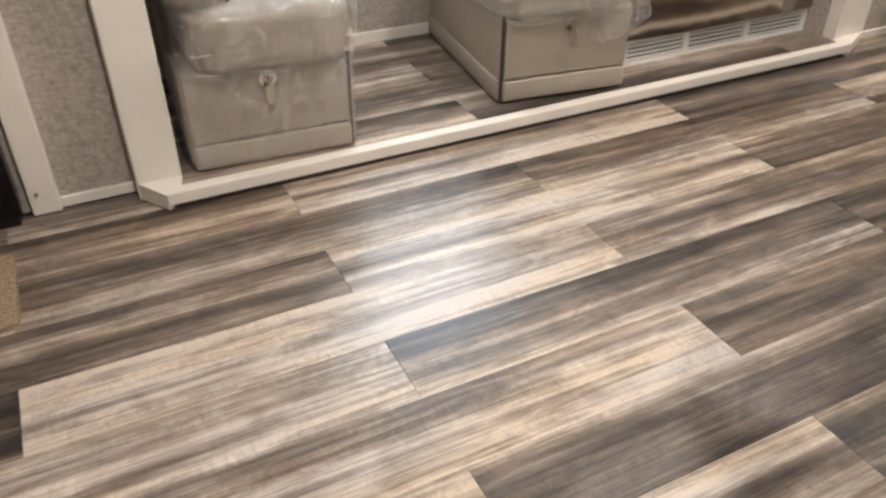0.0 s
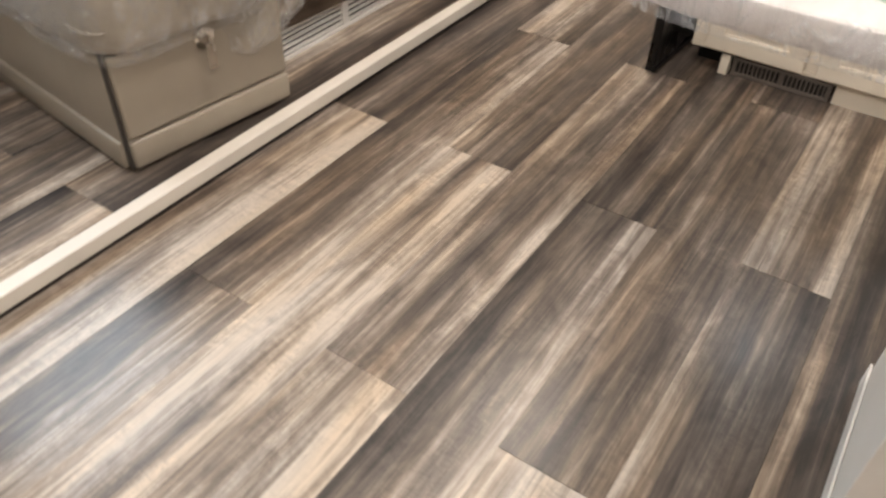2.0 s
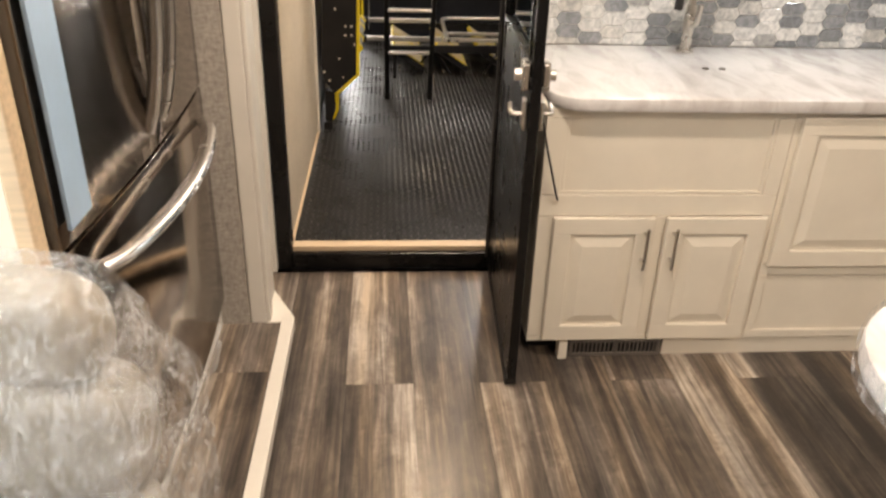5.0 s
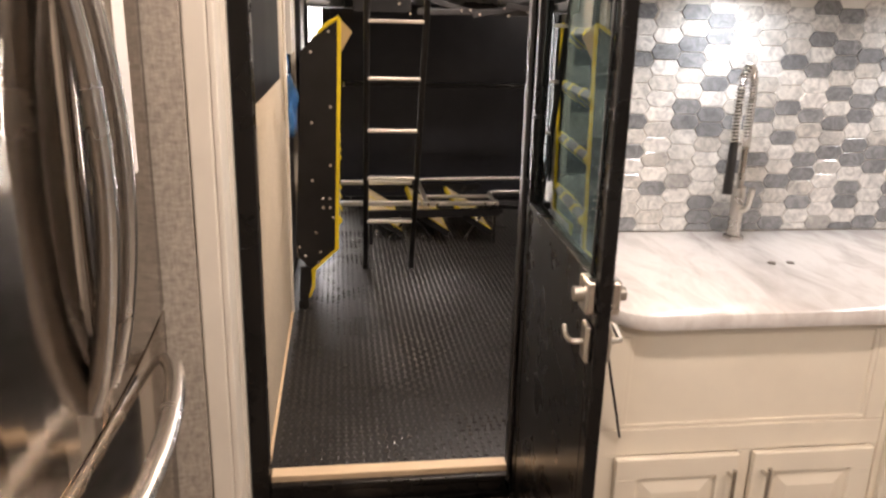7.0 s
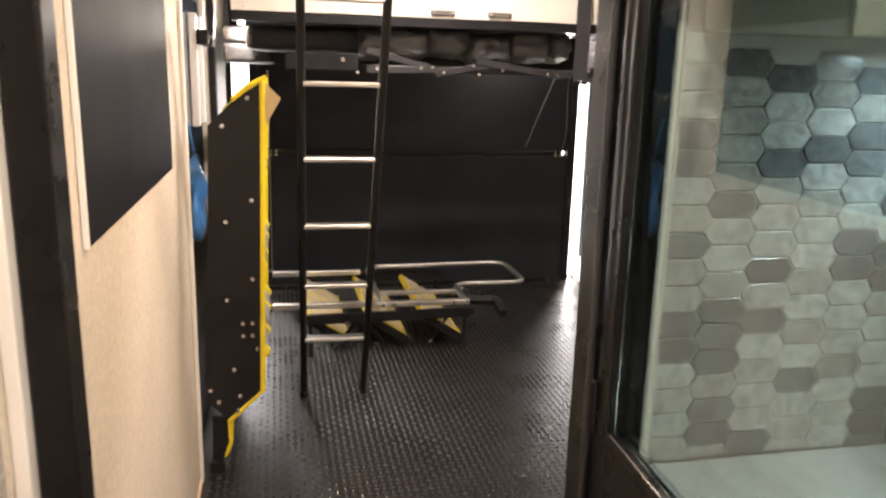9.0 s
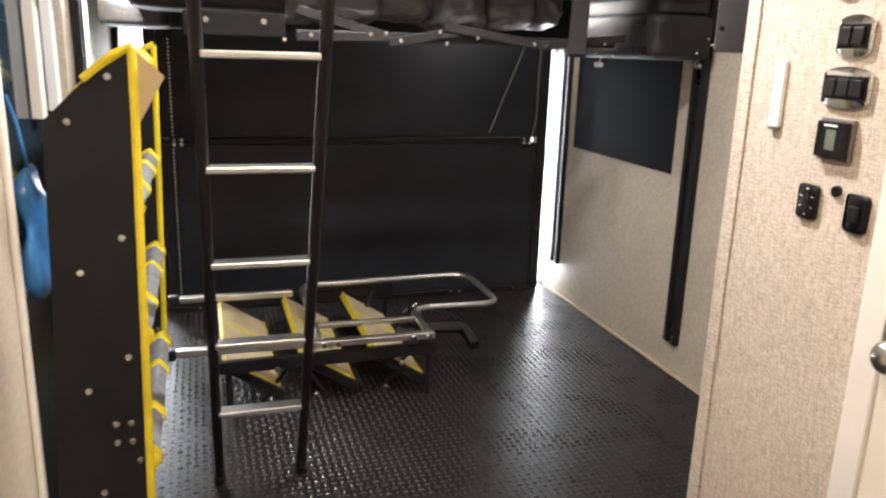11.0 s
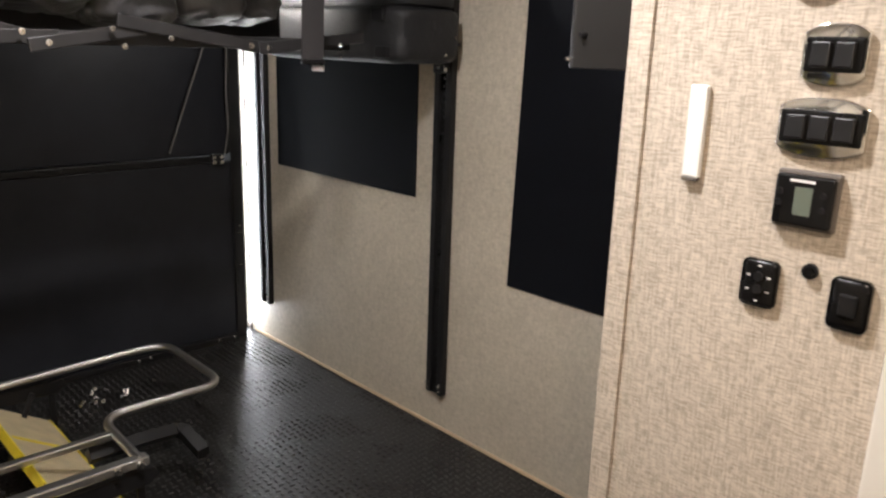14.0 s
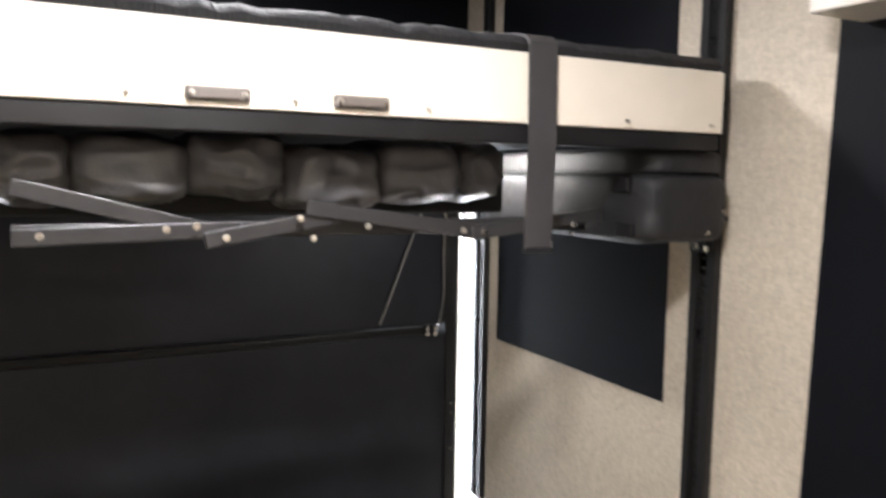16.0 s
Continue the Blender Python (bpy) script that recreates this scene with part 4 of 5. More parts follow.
tagged(part("rug", rugbm, RUG), "short tan pile rug on the plank floor", "rug")

for x, y, z, w, c in DISCS:
    d = thing("ceiling_lamp", "round flush LED ceiling lamp", "ceiling lamp", "ceiling lamps", (x, y, z))
    part("rim", rod((0, 0, -0.002), (0, 0, -0.018), 0.085, 28), WHITE, d)
    part("lens", rod((0, 0, -0.0185), (0, 0, -0.024), 0.068, 28), LED, d, "glowing lens")


# ---- garage: rear wall and ramp door ----
rampd = thing("ramp_door", "closed black ramp door with a fold seam and steel latches", "ramp door")
rampd["kind"] = "structure"
rampd.location.x = 0.05
part("upper_panel", box(8.52, 8.575, 0.245, 2.635, 1.02, 1.62, 0.006), RAMP, rampd)
part("lower_panel", box(8.50, 8.575, 0.245, 2.635, 0.03, 0.985, 0.008), RAMP, rampd)
part("seam_rail", box(8.494, 8.56, 0.36, 2.60, 0.986, 1.018, 0.005), STEELBLK, rampd)
part("edge_post", box(8.488, 8.575, 0.237, 0.30, 0.0, 1.61, 0.006), STEELBLK, rampd)
part("edge_post", box(8.488, 8.575, 2.58, 2.642, 0.0, 1.61, 0.006), STEELBLK, rampd)
part("foot_bar", box(8.47, 8.50, 0.30, 2.58, 0.001, 0.035, 0.004), STEELBLK, rampd)
for y in (0.384, 2.49):
    lt = part("latch", box(8.472, 8.494, y - 0.035, y + 0.035, 0.975, 1.03, 0.004), STEELBLK, rampd)
    for dy in (-0.02, 0.02):
        bolt((8.472, y + dy, 0.99), (-1, 0, 0), 0.009, ZINC, lt)
        bolt((8.472, y + dy, 1.015), (-1, 0, 0), 0.007, ZINC, lt)
for y in (0.33, 0.42, 0.80, 0.86, 1.5, 1.56, 2.30, 2.42):
    bolt((8.470, y, 0.022), (-1, 0, 0), 0.008, ZINC, rampd)
for z in (0.42, 0.60, 0.64):
    bolt((8.488, 0.268, z), (-1, 0, 0), 0.005, ZINC, rampd)
part("pull", tube(bend([(8.494, 1.14, 1.005), (8.47, 1.14, 1.012), (8.47, 1.24, 1.012), (8.494, 1.24, 1.005)], 0.01), 0.005, 8), STEELBLK, rampd, smooth=True)
bm = box(8.478, 8.487, 2.495, 2.535, 0.05, 1.58, 0.002)
tr = part("chain_track", bm, STEELBLK, rampd)
bm = None
for k in range(72):
    bm = rod((8.4775, 2.515, 0.10 + k * 0.0205), (8.4725, 2.515, 0.10 + k * 0.0205), 0.006, 6, bm)
tagged(part("chain", bm, SILVER, tr), kind="stuff")
structure("trim_gap_post", box(8.610, 8.628, 0.166, 0.177, 0, 1.62), GREYVENT, "thin taupe post outside the ramp gap", "trim")
structure("trim_gap_post_left", box(8.610, 8.628, 2.698, 2.708, 0, 1.62), WOOD, "thin pale post outside the ramp gap", "trim")
for pts in ([(8.40, 0.42, 1.80), (8.45, 0.475, 1.545), (8.47, 0.555, 1.33), (8.468, 0.61, 1.19), (8.472, 0.660, 1.058)], [(8.40, 0.37, 1.826), (8.44, 0.36, 1.53), (8.47, 0.352, 1.35), (8.46, 0.35, 1.15), (8.465, 0.378, 1.02)]):
    tagged(part("cable", tube(bend(pts, 0.08), 0.0045, 6), CABLE, smooth=True), "thin grey lift cable hanging by the ramp door", "cable", "lift cables")


# window covers, lift rails, bracket on the side walls
def cover(label, x0, x1, y0, y1, z0, z1):
    c = thing("window_cover", label, "window cover", "dark window covers")
    part("panel", box(x0, x1, y0, y1, z0, z1, 0.002), MATT, c)
    return c


cover("flat black fabric window cover on the beige wall", 7.243, 8.30, 0.161, 0.166, 0.990, 2.52)
tall = thing("window_cover", "tall flat black cover on the beige garage wall", "window cover", "dark window covers")
part("panel", slab([(5.90, 0.738), (6.716, 0.738), (6.668, 2.50), (5.90, 2.50)], 0.161, 0.166, axis="y"), MATT, tall)
c = cover("flat black cover panel high on the tan garage wall", 4.385, 5.485, 2.772, 2.779, 1.268, 2.20)
part("edge_strip", box(4.372, 4.384, 2.770, 2.779, 1.268, 2.20, 0.001), TRIM, c, "pale edge strip")


def lift_rail(x, y0, y1, z0):
    r = thing("lift_rail", "black vertical bed-lift rail bolted to the side wall", "lift rail", "bed-lift rails")
    d = 1 if y0 < 1 else -1
    face = y1 if d > 0 else y0
    bm = box(x - 0.048, x - 0.018, y0, y1, z0, 2.54, 0.003)
    box(x + 0.018, x + 0.048, y0, y1, z0, 2.30, 0.003, bm=bm)
    part("channel", bm, STEELBLK, r)
    part("web", box(x - 0.0175, x + 0.0175, min(y0, y1) + (0 if d > 0 else 0.010), max(y0, y1) - (0.010 if d > 0 else 0), z0, 2.54), BLACK, r)
    for z in (z0 + 0.02, z0 + 0.045):
        for dx in (-0.033, 0.033):
            bolt((x + dx, face, z), (0, d, 0), 0.006, ZINC, r)
    bm = None
    for k in range(int((1.5 - z0) / 0.03)):
        bm = rod((x, face - d * 0.0098, z0 + 0.08 + k * 0.03), (x, face - d * 0.006, z0 + 0.08 + k * 0.03), 0.006, 6, bm)
    tagged(part("rail_perforation", bm, DARKHOLE, r), kind="stuff")


for x, z0 in ((7.072, 0.172), (8.425, 0.215)):
    lift_rail(x, 0.162, 0.192, z0)
    lift_rail(x, 2.748, 2.778, z0)

br = thing("tv_bracket", "dark grey metal bracket housing fixed to the bathroom wall's end", "bracket")
prof = [(5.711, 0.90), (5.857, 0.90)] + round_corner(5.835, 1.002, 0.022, 0, 90, 6) + [(5.711, 1.024)]
part("housing", slab(prof, 1.568, 2.30, bev=0.003), plain("dark_grey_metal", (0.030, 0.028, 0.027), 0.34, 0.2, vary=0.06, bumped=0), br, smooth=True)
part("bright_edge", box(5.8572, 5.860, 0.905, 0.998, 1.572, 2.30, 0.001), CHROME, br)
part("wall_plate", box(5.7005, 5.7105, 0.91, 0.978, 1.60, 2.28, 0.002), STEELBLK, br)
bolt((5.815, 1.024, 1.63), (0, 1, 0), 0.006, STEELBLK, br)
bolt((5.845, 1.020, 1.585), (0.4, 1, 0), 0.004, ZINC, br)

# ---- bed platform and the sofas stowed below it ----
bed = thing("lift_bed", "raised bed platform with a cream front board and black mattress", "bed")
part("front_board", box(6.930, 6.955, 0.285, 2.66, 1.842, 2.008, 0.004), CREAM, bed, "glossy cream front board")
part("deck", box(6.956, 8.46, 0.285, 2.66, 1.842, 1.995), STEELBLK, bed)
part("lower_rail", box(6.940, 6.99, 0.285, 2.66, 1.795, 1.8405, 0.004), STEELBLK, bed)
part("underside", box(6.991, 8.45, 0.30, 2.65, 1.825, 1.8405), MATT, bed)
m = bmesh.new()
n = 60
edge = [[m.verts.new((6.925 + dx, 0.30 + (2.34) * k / n, z + 0.010 * noise.noise((k * 0.9, dx * 5, 1)) * (1 if z > 2.01 else 0))) for k in range(n + 1)] for dx, z in ((0.01, 2.0095), (0.0, 2.025), (0.02, 2.045), (0.08, 2.056), (0.8, 2.062), (1.48, 2.056), (1.50, 2.0095))]
for i in range(len(edge) - 1):
    for k in range(n):
        m.faces.new((edge[i][k], edge[i][k + 1], edge[i + 1][k + 1], edge[i + 1][k]))
bmesh.ops.recalc_face_normals(m, faces=m.faces[:])
part("mattress", m, QUILT, bed, "black quilted mattress cover", True)
for y in (1.634, 1.338):
    h = part("pull_handle", joined(box(6.916, 6.9295, y - 0.062, y + 0.062, 1.853, 1.881, 0.006), box(6.912, 6.9155, y - 0.038, y + 0.038, 1.858, 1.876, 0.001)), GREYVENT, bed, "taupe recessed pull handle")
    for dy in (-0.05, 0.05):
        bolt((6.916, y + dy, 1.867), (-1, 0, 0), 0.005, NICKEL, h)
for y in (0.33, 0.62, 1.18, 1.48, 1.80, 2.2, 2.6):
    bolt((6.930, y, 1.862), (-1, 0, 0), 0.004, NICKEL, bed, "screw")
strap = slab([(6.905, 2.030), (6.925, 2.048), (7.02, 2.066), (7.02, 2.062), (6.928, 2.040), (6.912, 2.024), (6.905, 1.80), (6.915, 1.55), (6.909, 1.55), (6.899, 1.80)], 0.855, 0.932, axis="y")
sp = part("strap", strap, CHARCOAL, bed, "wide charcoal webbing strap hanging over the front board")
part("strap_tip", box(6.903, 6.919, 0.853, 0.934, 1.536, 1.549, 0.003), STEELBLK, sp)

sofa = thing("stowed_sofa", "black leatherette sofa folded up under the bed", "sofa", "sofas stowed under the bed")
part("seat_box", cushion(6.95, 7.86, 0.20, 0.52, 1.535, 1.735, 0.22, 11, 0.006, 3), LEATHER, sofa, smooth=True)
part("back_pad", cushion(6.97, 7.86, 0.20, 0.50, 1.72, 1.805, 0.3, 9, 0.006, 4), LEATHER, sofa, smooth=True)
part("end_trim", box(6.962, 6.985, 0.21, 0.49, 1.60, 1.615, 0.004), STEELBLK, sofa)
for z, x in ((1.575, 7.04), (1.70, 7.06)):
    part("hinge_block", box(x - 0.035, x + 0.03, 0.505, 0.53, z - 0.02, z + 0.02, 0.004), STEELBLK, sofa)
for x, y, z in ((6.958, 0.25, 1.63), (6.958, 0.30, 1.57)):
    bolt((x, y, z), (-1, 0, 0), 0.006, ZINC, sofa)
for x, z in ((7.30, 1.60), (7.45, 1.555), (7.28, 1.55)):
    bolt((x, 0.517, z), (0, 1, 0), 0.006, ZINC, sofa)
part("label_tag", box(7.44, 7.52, 0.48, 0.483, 1.490, 1.512), LABEL, sofa)
part("tag_loop", tube(bend([(7.48, 0.48, 1.51), (7.48, 0.47, 1.54)], 0.01), 0.002, 5), LABEL, sofa)
hk = thing("rail_carriage", "zinc lift carriage bolts on the wall rail", "bracket")
part("plate", box(7.03, 7.115, 0.193, 0.205, 1.50, 1.56, 0.004), STEELBLK, hk)
for dx, dz in ((0.02, 0.015), (0.06, 0.02), (0.04, 0.045)):
    bolt((7.03 + dx, 0.205, 1.50 + dz), (0, 1, 0), 0.013, ZINC, hk)

rear = thing("stowed_sofa", "black leatherette sofa with puffy cushions stowed across the rear", "sofa", "sofas stowed under the bed")
ys = [(0.872, 0.985), (0.975, 1.215), (1.205, 1.446), (1.436, 1.662), (1.652, 1.905), (1.895, 2.03)]
for k, (a, b) in enumerate(ys):
    dz = 0.016 * math.sin(k * 2.3 + 0.5)
    part("cushion", cushion(7.10, 7.50, a, b, 1.650 + dz, 1.795 + dz, 0.48, 26, 0.014, 11 + k, 0.011), PUFF_LIT, rear, smooth=True)
part("bolster", cushion(7.14, 7.50, 1.98, 2.60, 1.665, 1.795, 0.30, 20, 0.010, 23, 0.004), LEATHER, rear, smooth=True)
part("back_board", box(7.52, 7.60, 0.62, 2.62, 1.60, 1.80, 0.01), LEATHER, rear)
for k, (ya, za, yb, zb) in enumerate(((0.62, 1.60, 0.98, 1.56), (0.98, 1.56, 1.40, 1.62), (1.36, 1.60, 1.62, 1.555), (1.58, 1.575, 1.98, 1.565), (1.62, 1.57, 1.98, 1.66), (0.64, 1.575, 1.98, 1.572))):
    d = Vector((0, yb - ya, zb - za))
    bm = box(-0.004, 0.004, -d.length / 2 - 0.02, d.length / 2 + 0.02, -0.018, 0.018, 0.003)
    bmesh.ops.transform(bm, verts=bm.verts, matrix=Matrix.Translation((7.09 - 0.010 * (5 - k), (ya + yb) / 2, (za + zb) / 2 + 0.018)) @ Matrix.Rotation(math.atan2(d.z, d.y), 4, "X"))
    arm = part("linkage_arm", bm, GUNMETAL, rear)
for y, z in ((0.70, 1.575), (0.80, 1.59), (0.97, 1.56), (1.03, 1.565), (1.28, 1.58), (1.41, 1.555), (1.44, 1.60), (1.60, 1.56), (1.66, 1.585), (1.72, 1.58), (1.95, 1.57), (2.05, 1.55)):
    bolt((7.034, y, z + 0.018), (-1, 0, 0), 0.0065, ZINC, rear)
part("brace_plate", box(7.085, 7.10, 2.04, 2.41, 1.575, 1.662, 0.004), STEELBLK, rear)
for y in (2.12, 2.33):
    bolt((7.085, y, 1.63), (-1, 0, 0), 0.009, ZINC, rear)
left = thing("stowed_sofa", "black leatherette sofa folded up by the entry side", "sofa", "sofas stowed under the bed")
part("seat_box", cushion(7.45, 8.1, 2.46, 2.74, 1.60, 1.71, 0.22, 11, 0.006, 5), LEATHER, left, smooth=True)
part("back_pad", cushion(7.45, 8.1, 2.46, 2.74, 1.70, 1.80, 0.3, 9, 0.006, 6), LEATHER, left, smooth=True)

for x, y, w in LEDS:
    c = thing("deck_lamp", "small lit LED fixture under the bed deck", "lamp", "lamps under the bed", (x, y, 1.8245))
    part("bracket", box(-0.06, 0.06, -0.02, 0.02, -0.010, 0, 0.003), STEELBLK, c)
    part("lens", rod((0, 0, -0.0105), (0, 0, -0.022), 0.016, 16), LED, c, "glowing lens")

# ---- side entry door and the folded entry steps standing in it ----
ed = thing("entry_door", "dark entry door with tinted window beside the folded steps", "door")
ed["kind"] = "structure"
part("leaf", box(5.90, 6.85, 2.80, 2.84, 0.01, 1.99, 0.006), STEELBLK, ed)
part("window_pane", box(5.98, 6.70, 2.792, 2.799, 1.0, 1.85, 0.002), TINTED, ed, "bluish tinted window")
part("jamb", box(5.877, 5.899, 2.775, 2.86, 0, 2.0, 0.004), TRIM, ed)
bag = thing("plastic_bag", "blue plastic bag hanging at the entry door", "bag")
part("bag", cushion(5.93, 6.10, 2.735, 2.79, 0.93, 1.27, 0.75, 12, 0.03, 17), BLUE, bag, smooth=True)
part("drawstring", tube(bend([(6.01, 2.76, 1.25), (6.01, 2.775, 1.36), (6.01, 2.791, 1.42)], 0.03), 0.004, 6), BLUE, bag)
for x in (6.30, 6.55):
    k = thing("door_hook", "black folding hook on a pale backing strip", "hook", "entry door hooks")
    part("strip", box(x - 0.03, x + 0.03, 2.760, 2.790, 1.34, 1.78, 0.003), TRIM if x < 6.4 else WHITE, k)
    part("hook", box(x - 0.035, x + 0.035, 2.715, 2.7595, 1.66, 1.72, 0.006), STEELBLK, k)
    bolt((x, 2.715, 1.69), (0, -1, 0), 0.006, ZINC, k)

steps = thing("folding_steps", "black folding entry steps stood upright, edges wrapped in yellow tape", "folding steps")
prof = [(2.505, 1.530), (2.535, 0.348), (2.665, 0.228), (2.735, 0.300), (2.748, 0.40), (2.715, 0.98), (2.700, 1.37), (2.61, 1.46)]
for x in (5.893, 6.850):
    pl = part("stringer", slab(prof, x, x + 0.012, axis="x", bev=0.002), STEELBLK, steps)
    part("tape_edge", tube([(x + 0.006, 2.507, 1.535), (x + 0.006, 2.508, 1.40), (x + 0.006, 2.534, 0.346), (x + 0.006, 2.664, 0.226)], 0.011, 8), TAPE, pl, "yellow tape along the edge")
    part("tape_edge", tube([(x + 0.006, 2.505, 1.537), (x + 0.006, 2.55, 1.515), (x + 0.006, 2.612, 1.462)], 0.010, 8), TAPE, pl, "yellow tape along the edge")
    for y, z in ((2.56, 1.47), (2.65, 1.37), (2.555, 1.10), (2.65, 1.02), (2.56, 0.80), (2.655, 0.72), (2.60, 0.625), (2.565, 0.625), (2.60, 0.575), (2.565, 0.575), (2.55, 0.52), (2.64, 0.44), (2.73, 0.36), (2.70, 0.31), (2.62, 0.33), (2.63, 0.27)):
        bolt((x, y, z), (-1, 0, 0), 0.0065, ZINC, pl)
    foot = part("foot", slab([(2.655, 0.235), (2.73, 0.245), (2.735, 0.062), (2.695, 0.045)], x + 0.014, x + 0.040, axis="x", bev=0.003), STEELBLK, steps)
    part("tape_wrap", slab([(2.648, 0.225), (2.672, 0.232), (2.668, 0.13), (2.690, 0.07), (2.680, 0.068), (2.655, 0.125)], x + 0.012, x + 0.042, axis="x"), TAPE, foot, "yellow tape round the foot")
    part("pad", box(x + 0.012, x + 0.042, 2.69, 2.745, 0.0, 0.048, 0.004), RUBBER, foot)
for z in (1.49, 1.165, 0.84, 0.50):
    bm = cushion(5.908, 6.846, 2.515, 2.665, z - 0.028, z + 0.028, 0.35, 8, 0.006, z)
    bmesh.ops.rotate(bm, verts=bm.verts, cent=(6.4, 2.53, z), matrix=Matrix.Rotation(radians(-40), 3, "X"))
    tread = part("tread", bm, WRAPGREY, steps, "tread wrapped in grey carpet and tape", True)
    for x in (5.95, 6.20, 6.52, 6.78):
        bm = cushion(x - 0.028, x + 0.028, 2.511, 2.669, z - 0.032, z + 0.032, 0.30, 6, 0.002)
        bmesh.ops.rotate(bm, verts=bm.verts, cent=(6.4, 2.53, z), matrix=Matrix.Rotation(radians(-40), 3, "X"))
        part("tape_band", bm, TAPE, tread, "yellow tape band", True)
flap = slab([(2.44, 1.47), (2.505, 1.535), (2.53, 1.50), (2.52, 1.33)], 5.925, 5.931, axis="x")
part("cardboard_flap", flap, CARD, steps, "torn cardboard flap")

# ---- ladder ----
lad = thing("bunk_ladder", "black tube ladder with flat silver rungs leaning in the garage", "ladder")


def lx(z):
    return 6.60 - 0.437 * z


for y, top_y in ((2.066, 2.068), (2.357, 2.374)):
    rail = part("rail", rod((lx(0.012), y, 0.012), (lx(2.42), top_y, 2.42), 0.0165, 14), STEELBLK, lad, smooth=True)
    part("rubber_foot", rod((lx(0) + 0.002, y, 0.0), (lx(0.045), y, 0.045), 0.021, 14), RUBBER, rail, smooth=True)
tilt = Matrix.Rotation(radians(8), 4, "Y")
for k in range(7):
    z = 0.355 + 0.2925 * k
    part("rung", box(lx(z) - 0.028, lx(z) + 0.028, 2.080, 2.350 + 0.007 * z, z - 0.009, z + 0.009, 0.004), SILVER, lad, "flat silver rung")

# ---- second set of steps lying on the floor with its tube rail ----
st = thing("folding_steps", "folding entry steps lying on the floor with a silver tube handrail", "folding steps")
for x in (7.115, 7.99):
    part("stringer", slab([(1.38, 0.262), (2.34, 0.250), (2.36, 0.215), (2.33, 0.195), (1.40, 0.205), (1.36, 0.235)], x, x + 0.03, axis="x", bev=0.002), STEELBLK, st)
for y in (2.20, 1.87, 1.555):
    rot = Matrix.Translation((7.55, y, 0.160)) @ Matrix.Rotation(radians(-58), 4, "X")
    tread = part("tread", joined(None, box(-0.40, 0.42, -0.014, 0.014, -0.125, 0.135, 0.006), rot), MASKING, st, "tread wrapped in tan paper and yellow tape")
    for z in (-0.124, 0.134):
        part("tape_edge", joined(None, box(-0.404, 0.424, -0.0165, 0.0165, z - 0.005, z + 0.005, 0.003), rot), TAPE, tread, "yellow tape edge")
    part("tape_band", joined(None, box(-0.405, -0.385, -0.017, 0.017, -0.11, 0.12, 0.004), rot), TAPE, tread, "yellow tape band")
    part("tape_band", joined(None, box(0.10, 0.125, -0.017, 0.017, -0.11, 0.12, 0.004), rot), TAPE, tread, "yellow tape band")
    for x in (-0.408, 0.428):
        part("side_link", joined(None, box(x - 0.007, x + 0.007, -0.012, 0.030, -0.15, 0.10, 0.004), rot), STEELBLK, tread, "black side link")
    bolt((7.132, y + 0.06, 0.06), (-1, 0, 0), 0.008, ZINC, tread)
for y in (2.30, 1.42):
    part("leg", box(7.128, 7.146, y - 0.012, y + 0.012, 0.001, 0.20, 0.003), STEELBLK, st)
    part("leg", box(7.992, 8.010, y - 0.012, y + 0.012, 0.001, 0.20, 0.003), STEELBLK, st)
loop = bend([(7.13, 1.91, 0.305), (7.95, 1.90, 0.305), (7.985, 0.948, 0.305), (7.46, 0.948, 0.305), (7.475, 1.415, 0.305), (7.11, 1.425, 0.305)], 0.11, 7)
part("handrail", tube(loop, 0.0155, 12), SILVER, st, "bent silver tube handrail", True)
part("cross_bar", box(7.095, 7.135, 1.40, 1.94, 0.288, 0.318, 0.005), SILVER, st, "flat silver cross bar")
part("cross_bar", box(7.320, 7.350, 1.41, 1.93, 0.290, 0.314, 0.005), SILVER, st, "flat silver cross bar")
for x in (7.135, 7.845):
    bar = part("side_bar", box(x - 0.018, x + 0.018, 1.95, 2.505, 0.285, 0.318, 0.005), SILVER, st, "flat silver side bar")
    part("end_cap", box(x - 0.026, x + 0.026, 2.506, 2.56, 0.275, 0.325, 0.008), STEELBLK, bar)
part("hook_arm", tube([(7.36, 1.50, 0.236), (7.365, 1.30, 0.232), (7.365, 1.195, 0.226), (7.345, 1.170, 0.220), (7.22, 1.160, 0.185)], 0.030, 4), STEELBLK, st, "black square hooked arm")
for a, b in (((7.12, 1.50, 0.25), (7.20, 1.62, 0.015)), ((7.12, 2.02, 0.25), (7.20, 2.16, 0.015)), ((7.12, 2.02, 0.25), (7.18, 1.86, 0.015)), ((7.95, 1.50, 0.25), (7.9, 1.62, 0.015))):
    part("brace", rod(a, b, 0.010, 8), STEELBLK, st)
for x, y, z in ((7.094, 1.43, 0.30), (7.094, 1.50, 0.30), (7.094, 1.90, 0.30), (7.094, 1.84, 0.30), (7.114, 2.10, 0.20), (7.114, 1.55, 0.18), (7.114, 2.26, 0.10)):
    bolt((x, y, z), (-1, 0, 0), 0.011, ZINC, st)
hw = thing("hardware_bag", "clear bag of zinc bolts on the rubber floor", "hardware")
random.seed(8)
for k in range(12):
    x, y = 8.27 + random.uniform(-0.09, 0.09), 1.12 + random.uniform(-0.13, 0.13)
    part("bolt", rod((x, y, 0.012), (x + random.uniform(-0.03, 0.03), y + random.uniform(-0.03, 0.03), 0.022), 0.010, 6), ZINC, hw)

# ---- bathroom wall: switches, thermostat, door ----
WY = 1.026


def plate(bm_x0, bm_x1, z0, z1, y=WY, t=0.010, bev=0.006):
    return box(bm_x0, bm_x1, y, y + t, z0, z1, bev, 3)


